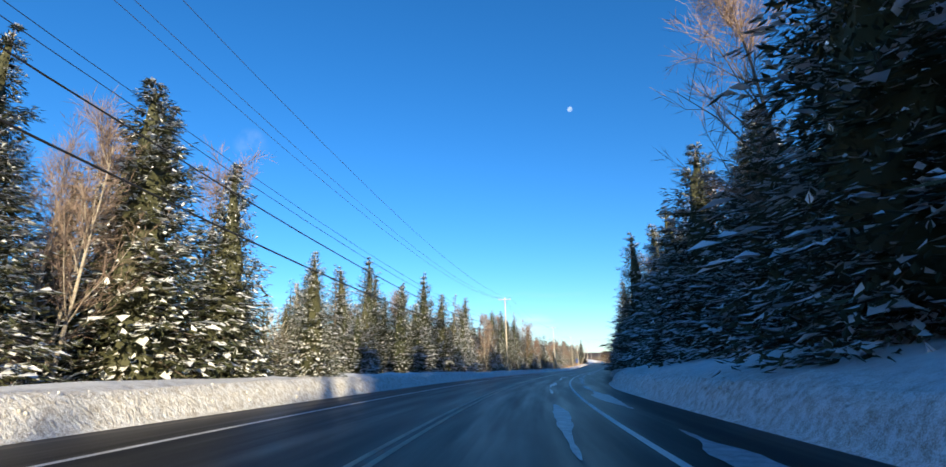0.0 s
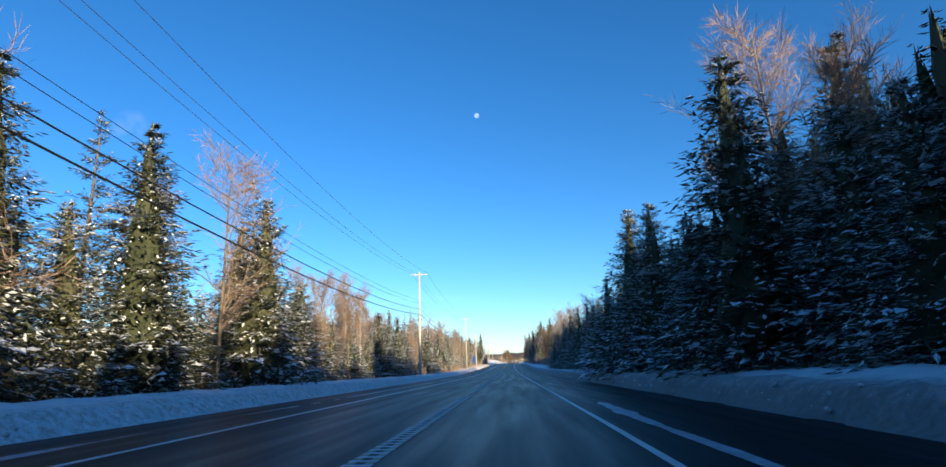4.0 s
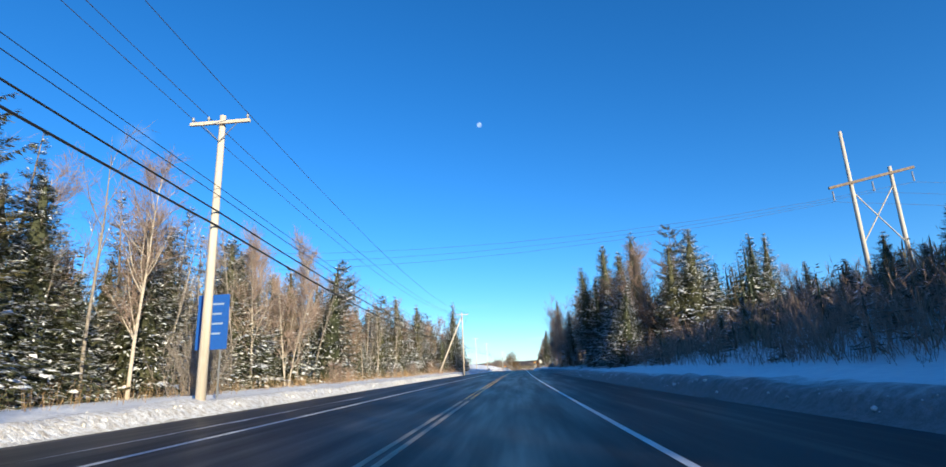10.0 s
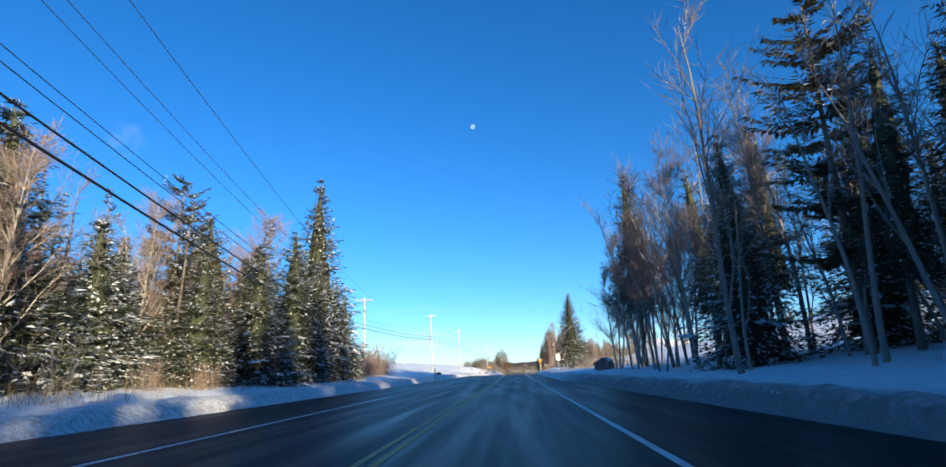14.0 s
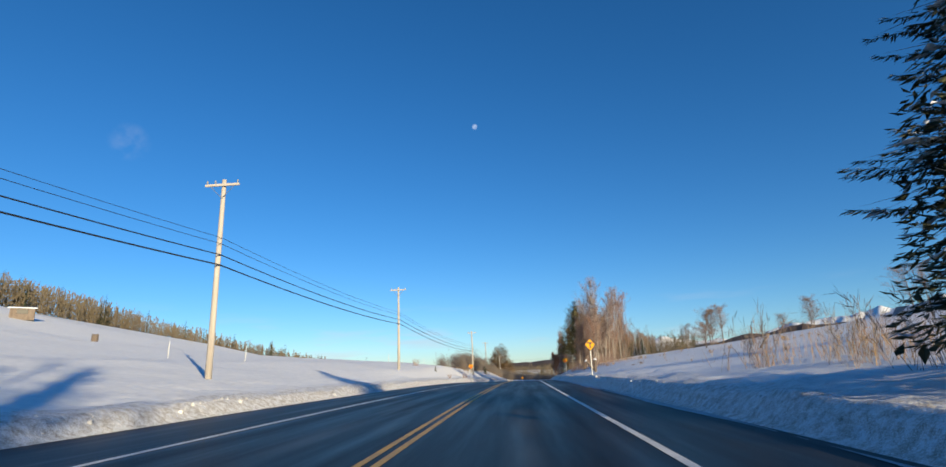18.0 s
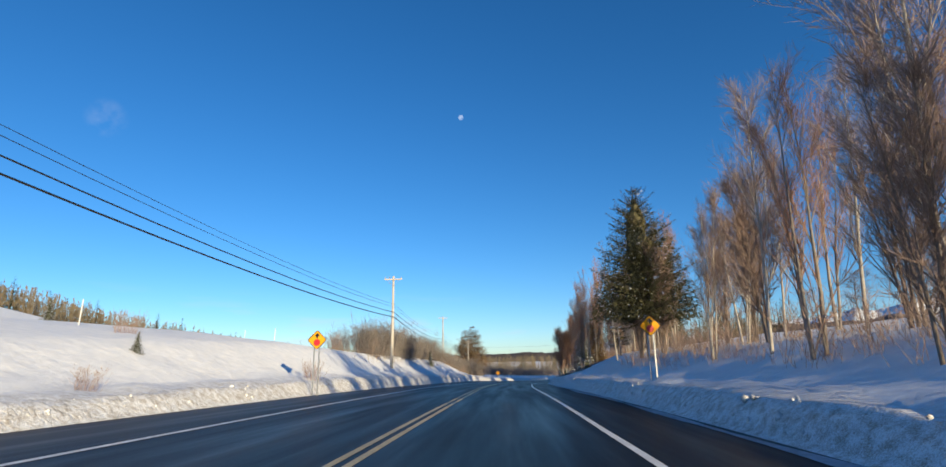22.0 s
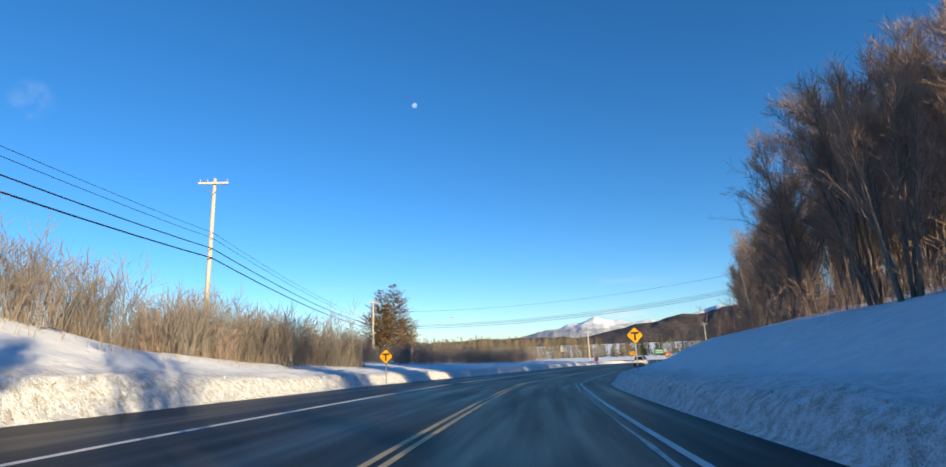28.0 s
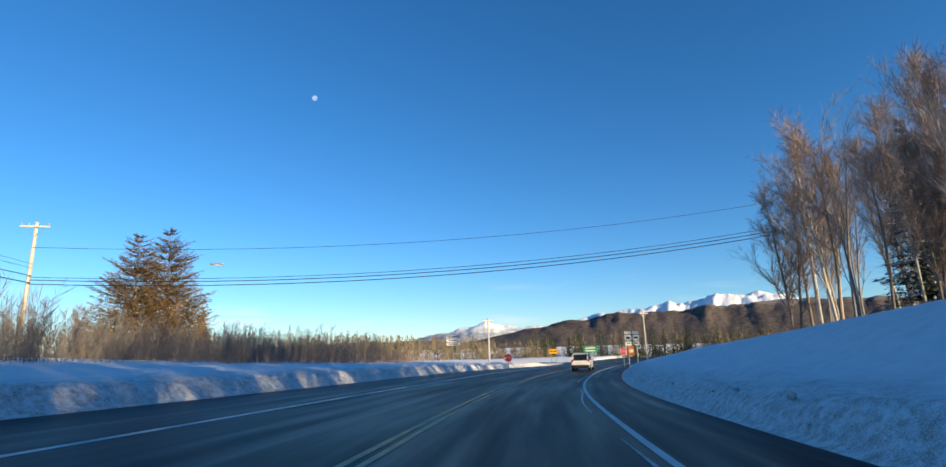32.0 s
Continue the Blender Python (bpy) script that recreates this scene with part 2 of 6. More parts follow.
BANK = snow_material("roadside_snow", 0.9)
TREE_SNOW = mottled("clinging_snow", (0.90, 0.91, 0.93), (0.74, 0.77, 0.82), 3, 0.8, 0.3, 0.03)
ASPHALT = asphalt_material()
WHITE_LINE = paint_material("white_road_paint", (0.78, 0.78, 0.76), 0.3)
YELLOW_LINE = paint_material("yellow_road_paint", (0.62, 0.36, 0.05), 0.45)
SALTED_LINE = paint_material("salt_greyed_yellow_paint", (0.36, 0.31, 0.22), 0.7)
DULL_LINE = paint_material("dull_yellow_paint", (0.54, 0.42, 0.20), 0.4)
ICE = mottled("packed_snow", (0.52, 0.55, 0.60), (0.20, 0.21, 0.24), 4, 0.5, 0.3, 0.01)
SPRUCE = foliage_material("spruce_needles", (0.032, 0.046, 0.027), (0.062, 0.074, 0.040), (0.12, 0.105, 0.052))
PINE = foliage_material("pine_needles", (0.075, 0.082, 0.038), (0.11, 0.11, 0.05), (0.20, 0.15, 0.07))
RUSTY = foliage_material("rusty_needles", (0.16, 0.11, 0.05), (0.23, 0.15, 0.07), (0.32, 0.20, 0.09))
BARK = mottled("grey_brown_bark", (0.14, 0.105, 0.08), (0.27, 0.22, 0.175), 5, 0.9, 0.7, 0.03, 0, 0.4, (1, 1, 0.25))
PALE_BARK = mottled("pale_birch_bark", (0.55, 0.50, 0.43), (0.33, 0.28, 0.23), 4, 0.8, 0.5, 0.02, 0, 0.5, (1, 1, 2.5))
TWIG = mottled("reddish_twigs", (0.27, 0.18, 0.14), (0.40, 0.29, 0.22), 5, 0.9, 0.3, 0.01, 0, 0.5)
TWIG_PALE = mottled("frosted_twigs", (0.23, 0.165, 0.135), (0.35, 0.27, 0.23), 5, 0.9, 0.3, 0.01, 0, 0.4)
GREY_TWIG = mottled("grey_brown_twigs", (0.17, 0.145, 0.128), (0.27, 0.238, 0.21), 5, 0.9, 0.3, 0.01, 0, 0.5)
GREY_BARK = mottled("smooth_grey_bark", (0.36, 0.32, 0.28), (0.20, 0.17, 0.145), 4, 0.85, 0.5, 0.02, 0, 0.5, (1, 1, 1.5))
RED_TWIG = mottled("rust_red_twigs", (0.27, 0.148, 0.098), (0.38, 0.22, 0.148), 5, 0.9, 0.3, 0.01, 0, 0.35)
STALK = mottled("dry_stalks", (0.36, 0.25, 0.13), (0.22, 0.14, 0.075), 5, 0.9, 0.3, 0.01)
POLE_WOOD = mottled("weathered_pole_wood", (0.62, 0.57, 0.50), (0.42, 0.37, 0.31), 3, 0.85, 0.6, 0.01, 0, 0.25, (3, 3, 0.15))
CABLE = plain("black_cable", (0.012, 0.012, 0.013), 0.55)
WIRE = plain("dull_wire", (0.05, 0.05, 0.055), 0.5)
PORCELAIN = plain("grey_porcelain", (0.35, 0.35, 0.36), 0.25)
STEEL = plain("galvanised_steel", (0.42, 0.43, 0.44), 0.45, 0.8)
SIGN_YELLOW = plain("yellow_sign_sheeting", (0.80, 0.36, 0.010), 0.7, 0.0, 0.15)
SIGN_BLACK = plain("black_sign_film", (0.014, 0.013, 0.012), 0.45)
SIGN_WHITE = plain("white_sign_sheeting", (0.74, 0.74, 0.70), 0.45)
SIGN_RED = plain("red_sign_sheeting", (0.52, 0.025, 0.03), 0.4)
SIGN_GREEN = plain("green_sign_sheeting", (0.012, 0.22, 0.10), 0.4)
SIGN_BLUE = plain("blue_sign_sheeting", (0.02, 0.09, 0.38), 0.4)
SIGN_PALE = plain("pale_blue_sign_film", (0.22, 0.30, 0.48), 0.5)
SIGN_ORANGE = plain("brown_orange_sign_sheeting", (0.50, 0.17, 0.02), 0.4)
FARWOOD = foliage_material("far_woods_twigs", (0.17, 0.13, 0.085), (0.25, 0.195, 0.13), (0.11, 0.105, 0.06))
FARCONIFER = foliage_material("far_conifers", (0.022, 0.036, 0.022), (0.04, 0.055, 0.03), (0.06, 0.06, 0.035))


# ---- the road's line, and places beside it ----
LINE = [(11, -60, -0.5), (5.2, -30, -0.75), (-1.83, -0.3, -1.09), (-5.99, 29.5, -1.61), (-8.09, 59.5, -2.12), (-8.69, 89.6, -2.61), (-8.66, 119.6, -3.14),
        (-8.68, 149.6, -3.69), (-8.79, 179.6, -4.22), (-8.93, 209.6, -4.65), (-9.09, 239.6, -4.93), (-9.22, 269.6, -5.04), (-9.24, 299.6, -5.06),
        (-9.12, 329.6, -5.06), (-8.85, 359.6, -5.05), (-8.45, 389.6, -5.04), (-8.05, 419.6, -5.02), (-7.6, 449.6, -5.0), (-6.8, 479.6, -5.18),
        (-5.7, 509.6, -5.62), (-4.35, 539.6, -6.38), (-1.35, 569.6, -7.41), (4.2, 599.3, -8.51), (8.55, 614.7, -9.13), (19.3, 640.6, -9.95),
        (33.1, 665, -10.45), (49.2, 687.9, -10.8), (67, 709.4, -11.0), (86, 730, -11.1)]


def smooth_line(points, step=0.5):
    p = np.array(points, float)
    p = np.vstack([2 * p[0] - p[1], p, 2 * p[-1] - p[-2]])
    out = []
    for a, b, c, d in zip(p[:-3], p[1:-2], p[2:-1], p[3:]):
        u = np.linspace(0, 1, 61)[:-1, None]
        out.append(0.5 * (2 * b + (c - a) * u + (2 * a - 5 * b + 4 * c - d) * u**2 + (3 * b - a - 3 * c + d) * u**3))
    out = np.vstack(out)
    far = np.r_[0, np.cumsum(np.linalg.norm(np.diff(out[:, :2], axis=0), axis=1))]
    s = np.arange(0, far[-1], step)
    return np.stack([np.interp(s, far, out[:, k]) for k in range(3)], 1)


CENTRE = smooth_line(LINE)
START = -0.5 * int(np.argmin(np.abs(CENTRE[:, 1])))
STATION = START + 0.5 * np.arange(len(CENTRE))  # metres along the road, 0 abreast of the origin
AHEAD = np.gradient(CENTRE[:, :2], axis=0)
AHEAD /= np.linalg.norm(AHEAD, axis=1)[:, None]
S0, S1 = float(STATION[0]), float(STATION[-1])


def centre(s):
    """The road's middle at station s, with the way to its right; straight on beyond its ends."""
    k = min(max(s, S0), S1)
    p = np.array([np.interp(k, STATION, CENTRE[:, i]) for i in range(3)])
    a = np.array([np.interp(k, STATION, AHEAD[:, i]) for i in range(2)])
    a /= np.linalg.norm(a)
    p[:2] += a * (s - k)
    return p, a, np.array([a[1], -a[0]])


# Height of the ground over the road, by distance from the middle line, at stations along it
EDGE = [6.1, 6.5, 8.5, 12, 22, 60, 150, 600]
LEFT = {-60: [0, .75, .85, .5, .3, .6, 3, 8], 45: [0, .65, .75, .5, .3, .6, 3, 8], 75: [0, .42, .5, .42, .3, .6, 3, 8], 150: [0, .36, .42, .4, .3, .8, 3, 8], 250: [0, .3, .35, .33, .3, .8, 3, 8], 340: [0, .28, .33, .4, .55, 1.5, 5, 10],
        400: [0, .32, .42, .8, 1.8, 5.5, 20, 26], 470: [0, .34, .5, 1.1, 2.7, 8, 28, 33], 490: [0, .36, .6, 1.8, 3.3, 8, 29, 33], 505: [0, .36, .65, 2.0, 3.5, 7.5, 29, 33],
        530: [0, .55, 1.0, 3.1, 4.5, 7.3, 29, 32], 545: [0, .65, 1.2, 3.1, 4.3, 7, 29, 32], 565: [0, .7, 1.35, 3.4, 4.3, 6.5, 27, 31], 582: [0, .7, 1.35, 3.3, 4.2, 6, 26, 30], 591: [0, .45, .75, 1.8, 3.0, 5, 24, 29], 602: [0, .4, .6, 1.2, 2.4, 4.3, 22, 27], 640: [0, .38, .55, 1.0, 2.0, 3, 14, 18],
        680: [0, .4, .5, .6, 1, 1.2, 6, 8], 760: [0, .4, .4, .3, .2, 0, 1, 2]}
RIGHT = {-60: [0, .7, 1.4, 2.3, 2.8, 3.2, 5, 8], 70: [0, .6, 1.0, 1.5, 1.8, 2.4, 5, 8], 160: [0, .5, .6, .8, 1.2, 2.5, 6, 9], 232: [0, .45, .5, .8, 2.2, 6, 12, 16], 246: [0, .45, .5, .9, 4.6, 14, 22, 26], 290: [0, .45, .5, .9, 4.4, 13.5, 20, 24],
         312: [0, .45, .5, .8, 3.6, 11, 15, 18], 350: [0, .4, .5, .7, 1.5, 3.5, 9, 14], 420: [0, .4, .6, .9, 1.8, 5.0, 13, 18], 470: [0, .45, .7, 1.1, 2.4, 7.2, 22, 32],
         505: [0, .5, .7, 1.9, 3.2, 7.2, 24, 34], 530: [0, .55, .8, 2.15, 3.5, 7.3, 25, 36], 544: [0, .6, 1.2, 2.75, 4.0, 7.4, 25, 36], 560: [0, .6, .9, 2.4, 4.0, 7.5, 26, 37], 600: [0, .55, .85, 2.4, 4.3, 7.5, 25, 35], 625: [0, .5, .8, 2.4, 4.7, 7.5, 24, 34], 655: [0, .4, 1.0, 2.0, 3.4, 5.5, 20, 28], 760: [0, .3, .4, .5, .8, 1, 0, 0]}


def shoulder(s):
    """Metres by which the right shoulder is wider than usual: a ploughed pull-off runs along the forest."""
    return float(np.interp(s, [-60, 30, 40, 55, 200, 240, 300, 360, 400, 540, 575, 600, 618], [0.3, 0.0, 0.5, 2.0, 1.9, 2.4, 1.8, 1.8, 0.1, 0.2, -0.8, -0.8, 0.0]))


def far_shoulder(s):
    """The same on the far side of the road."""
    return float(np.interp(s, [-60, 30, 75, 130, 200, 281, 330, 350, 400, 440, 530, 640], [0.6, 0.6, 0.8, 1.2, 1.9, 1.6, 2.2, 2.2, 1.6, 1.2, 1.3, 1.3]))


def lift(s, d):
    """The far half of the road rises gently away from its middle, more so in the last bend."""
    if d >= 0:
        return 0.0
    return float(np.interp(s, [-60, 545, 580, 660, 700], [0.022, 0.022, 0.062, 0.062, 0.0]) * np.interp(-d, [0, 9, 22], [0, 9, 0]))


def rise(s, d):
    """How far the snow lies over the road at station s, d metres to the right of its middle."""
    table = RIGHT if d > 0 else LEFT
    keys = list(table)
    heights = [np.interp(s, keys, [table[k][i] for k in keys]) for i in range(len(EDGE))]
    up = lift(s, d)
    d = abs(d) - (shoulder(s) if d > 0 else far_shoulder(s))
    if d < 6.1:
        return up - 0.12 - 0.02 * abs(d)
    h = float(np.interp(d, EDGE, heights))
    if 696 < s < 728:  # the side road's bed
        h *= min(abs(s - 712) / 16, 1) ** 4
    if d > 12:  # soft swells in the fields
        h += 0.35 * noise.noise((s * 0.03, d * 0.05, 3)) * min((d - 12) / 20, 2)
    return h + up


def place(s, d, up=0.0):
    """The point on the snow at station s, d metres to the right, and up metres over it."""
    p, a, n = centre(s)
    k = max(-60.0, min(60.0, d))
    xy = p[:2] + n * k + np.array([1.0, 0.0]) * (d - k)
    return Vector((xy[0], xy[1], p[2] + rise(s, d) + up))


def station(x, y):
    """Station and offset of a place near the road."""
    i = int(np.argmin((CENTRE[:, 0] - x) ** 2 + (CENTRE[:, 1] - y) ** 2))
    a, off = AHEAD[i], np.array([x, y]) - CENTRE[i, :2]
    return float(STATION[i] + off @ a), float(off @ np.array([a[1], -a[0]]))


# ---- mesh helpers ----
def mesh_object(name, verts, faces, material, parent=None, label="", smooth=False, uv=None):
    me = bpy.data.meshes.new(name)
    me.from_pydata([tuple(v) for v in verts], [], [tuple(f) for f in faces])
    if uv is not None:
        layer = me.uv_layers.new(name="UVMap")
        loops = np.empty(len(me.loops), dtype=np.int32)
        me.loops.foreach_get("vertex_index", loops)
        layer.data.foreach_set("uv", np.asarray(uv, dtype=np.float32)[loops].ravel())
    if smooth:
        me.polygons.foreach_set("use_smooth", [True] * len(me.polygons))
    me.materials.append(material)
    me.update()
    ob = new(name, me)
    ob.parent = parent
    if label:
        ob["label"] = label
    return ob


def part(name, bm, material, parent=None, label="", smooth=False):
    """Links a bmesh as one mesh object under a thing or part."""
    me = bpy.data.meshes.new(name)
    bm.to_mesh(me)
    bm.free()
    if smooth:
        me.polygons.foreach_set("use_smooth", [True] * len(me.polygons))
    me.materials.append(material)
    ob = new(name, me)
    ob.parent = parent
    if label:
        ob["label"] = label
    return ob


def thing(name, label, category, m=None, group="", kind=""):
    ob = new(name)
    ob.empty_display_size = 0.2
    if m is not None:
        ob.matrix_basis = m
    return tagged(ob, label, category, group, kind)


def grid_faces(rows, cols):
    i, j = np.meshgrid(np.arange(rows - 1), np.arange(cols - 1), indexing="ij")
    a = (i * cols + j).ravel()
    return np.stack([a, a + 1, a + cols + 1, a + cols], 1)


def box(bm, size, m=Matrix.Identity(4), bevel=0.0):
    made = bmesh.ops.create_cube(bm, size=1, matrix=m @ Matrix.Diagonal((*size, 1)))
    if bevel:
        edges = {e for v in made["verts"] for e in v.link_edges}
        bmesh.ops.bevel(bm, geom=list(edges), offset=bevel, segments=2, affect="EDGES", profile=0.6)


def rod(bm, a, b, r0, r1=None, sides=8):
    a, b = Vector(a), Vector(b)
    turn = (b - a).to_track_quat("Z", "Y").to_matrix().to_4x4()
    bmesh.ops.create_cone(bm, cap_ends=True, segments=sides, radius1=r0, radius2=r0 if r1 is None else r1, depth=(b - a).length,
                          matrix=Matrix.Translation((a + b) / 2) @ turn)


# ---- ground and road ----
def build_ground():
    cols = [-3000, -1500, -800, -400, -220, -150, -100, -75, -60, -48, -38, -33, -29, -25, -22, -19.5, -17.5, -15.8, -14.3, -13, -11.9, -10.8, -9.8, -9, -8.4, -7.9, -7.5, -7.15, -6.85, -6.6, -6.35, -6.1, -5.5, 0]
    cols = cols + [-c for c in reversed(cols[:-1])]
    rows = [-900, -500, -300, -200, -150, -120, -90] + list(np.arange(-70, 20, 2.0)) + list(np.arange(20, 690, 0.8)) + list(np.arange(690, 760, 3)) + [775, 800, 840, 900, 1000, 1200, 1500, 2000, 3000]
    verts, uv = [], []
    for s in rows:
        for d in cols:
            k = abs(d)
            if d >= 5.5:  # the bank's columns follow the shoulder's edge
                d += shoulder(s) * min(1.0, max(0.0, (40 - d) / 28))
            elif d <= -5.5:
                d -= far_shoulder(s) * min(1.0, max(0.0, (40 + d) / 28))
            p = place(s, d)
            if 6.1 < k < 14:  # lumpy ridge that the plough threw up
                f = min((k - 6.1) / 0.6, 1) * min((14 - k) / 4, 1)
                p.z += f * (0.16 * noise.noise((s * 0.55, d * 1.3, 0)) + 0.10 * noise.noise((s * 1.9, d * 2.7, 5)))
                p.x += f * 0.16 * noise.noise((s * 0.9, d, 9))
            elif k >= 14 and k < 200:
                p.z += 0.12 * noise.noise((s * 0.2, d * 0.22, 2))
            verts.append(p)
            uv.append((k if d > 0 else -k, s))
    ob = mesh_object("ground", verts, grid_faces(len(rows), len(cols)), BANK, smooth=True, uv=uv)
    tagged(ob, "snow-covered ground with ploughed dirty banks beside the road", "ground", kind="structure")


def build_road():
    d = [-6.35, -6.0, -4.5, -3.7, -2, 0, 2, 3.7, 4.5, 6.0, 6.35]
    up = [-0.30, -0.07, -0.045, -0.035, -0.01, 0.03, -0.01, -0.035, -0.045, -0.07, -0.30]
    verts, uv = [], []
    rows = np.arange(-60, S1, 1.5)
    for s in rows:
        p, a, n = centre(s)
        for k, z in zip(d, up):
            if k >= 6:
                k, z = k + shoulder(s), z - 0.015 * shoulder(s)
            elif k <= -6:
                k = k - far_shoulder(s)
            verts.append((p[0] + n[0] * k, p[1] + n[1] * k, p[2] + z + lift(s, k)))
            uv.append((k, s))
    ob = mesh_object("road", verts, grid_faces(len(rows), len(d)), ASPHALT, smooth=True, uv=uv)
    tagged(ob, "dark two-lane asphalt road with salt and snow streaks", "road", kind="structure")


def camber(d, s=0.0):
    return float(np.interp(abs(d), [0, 2, 3.7, 4.5, 6.0], [0.03, -0.01, -0.035, -0.045, -0.07])) - 0.015 * max(0.0, d - 6) + lift(s, d)


def build_line(name, d, width, material, label, s0, s1, ragged=0.0):
    verts, faces = [], []
    for s in np.arange(s0, s1, 1.0):
        p, a, n = centre(s)
        j = ragged * noise.noise((s * 0.4, d, 1))
        for k in (d - width / 2 + j, d + width / 2 + j):
            verts.append((p[0] + n[0] * k, p[1] + n[1] * k, p[2] + camber(k, s) + 0.006))
    n = len(verts) // 2
    faces = [(2 * i, 2 * i + 1, 2 * i + 3, 2 * i + 2) for i in range(n - 1)]
    tagged(mesh_object(name, verts, faces, material), label, "road marking", kind="structure")


build_ground()
build_road()
build_line("edge_line_1", 3.7, 0.13, WHITE_LINE, "worn white edge line on the asphalt", -55, S1 - 25, 0.01)
build_line("edge_line_2", -4.1, 0.15, WHITE_LINE, "worn white edge line on the asphalt", -55, S1 - 25, 0.01)
for k_, (a_, b_, paint_) in enumerate(((-55, 285, SALTED_LINE), (285, 498, YELLOW_LINE), (498, S1 - 25, DULL_LINE))):
    build_line(f"centre_line_{2 * k_ + 1}", 0.09, 0.11, paint_, "solid yellow half of the double centre line", a_, b_)
    build_line(f"centre_line_{2 * k_ + 2}", -0.14, 0.11, paint_, "solid yellow half of the double centre line", a_, b_)


# ---- trees ----
def kites(rng, base, way, side, length, width, fold=0.12):
    """Rows of base, way, side, length, width to thin folded needle sprays: 4 corners and 2 triangles each."""
    n = len(base)
    up = np.cross(side, way)
    l, w = length[:, None], width[:, None]
    mid = base + way * l * rng.uniform(0.35, 0.6, (n, 1))
    tip = base + way * l
    left = mid + side * w - up * w * fold * 4
    right = mid - side * w - up * w * fold * 4
    verts = np.stack([base, left, tip, right], 1).reshape(-1, 3)
    i = np.arange(n)[:, None] * 4
    faces = np.vstack([i + [0, 2, 1], i + [0, 3, 2]])
    return verts, faces


def unit(v):
    return v / np.maximum(np.linalg.norm(v, axis=-1, keepdims=True), 1e-9)


def tube_mesh(segments, sides):
    """Segments of (a, b, ra, rb) to open tapered prisms."""
    a, b = np.array([s[0] for s in segments], float), np.array([s[1] for s in segments], float)
    ra, rb = np.array([s[2] for s in segments])[:, None], np.array([s[3] for s in segments])[:, None]
    w = unit(b - a)
    ref = np.where(np.abs(w[:, 2:3]) > 0.9, [[1.0, 0, 0]], [[0, 0, 1.0]])
    u = unit(np.cross(w, ref))
    v = np.cross(w, u)
    rings = []
    for p, r in ((a, ra), (b, rb)):
        for k in range(sides):
            t = 2 * math.pi * k / sides
            rings.append(p + r * (u * math.cos(t) + v * math.sin(t)))
    verts = np.stack(rings, 1).reshape(-1, 3)
    base = np.arange(len(segments))[:, None] * 2 * sides
    k = np.arange(sides)
    quad = np.stack([k, (k + 1) % sides, (k + 1) % sides + sides, k + sides], 1)
    faces = (base[:, None, :] + quad[None]).reshape(-1, 4)
    return verts, faces


def pads(rng, centre_, along, radius):
    """Lumps of lying snow: low domes of six facets, drawn out along the bough."""
    n = len(centre_)
    flat = unit(along * [1, 1, 0.4])
    side = unit(np.cross(flat, [0, 0, 1.0]))
    r = radius[:, None]
    verts = [centre_ + np.array([0, 0, 1.0]) * r * rng.uniform(0.3, 0.6, (n, 1))]
    for k in range(6):
        t = k * math.pi / 3
        verts.append(centre_ + (flat * 1.35 * math.cos(t) + side * math.sin(t)) * r * rng.uniform(0.45, 1.25, (n, 1)) - np.array([0, 0, 1.0]) * r * 0.22)
    verts = np.stack(verts, 1).reshape(-1, 3)
    i = np.arange(n)[:, None] * 7
    faces = np.vstack([i + [0, 1 + k, 1 + (k + 1) % 6] for k in range(6)])
    return verts, faces


def core(rng, height, radius, low, taper, at=None, rings=11, sides=9):
    """The dark, dense inside of a conifer's crown: a ragged cone that the boughs grow out of."""
    verts, faces = [], []
    for i in range(rings):
        f = i / (rings - 1)
        o = at(height * (low + (0.95 - low) * f)) if at else np.array([0, 0, height * (low + (0.95 - low) * f)])
        for j in range(sides):
            t = 2 * math.pi * (j + 0.5 * (i % 2)) / sides
            r = radius * (0.34 * (1 - f) ** taper + 0.012) * rng.uniform(0.6, 1.15)
            verts.append(o + np.array([math.cos(t) * r, math.sin(t) * r, rng.normal(0, 0.02) * height]))
    for i in range(rings - 1):
        for j in range(sides):
            a, b = i * sides + j, i * sides + (j + 1) % sides
            faces += [(a, b, b + sides), (a, b + sides, a + sides)]
    return np.array(verts), np.array(faces)


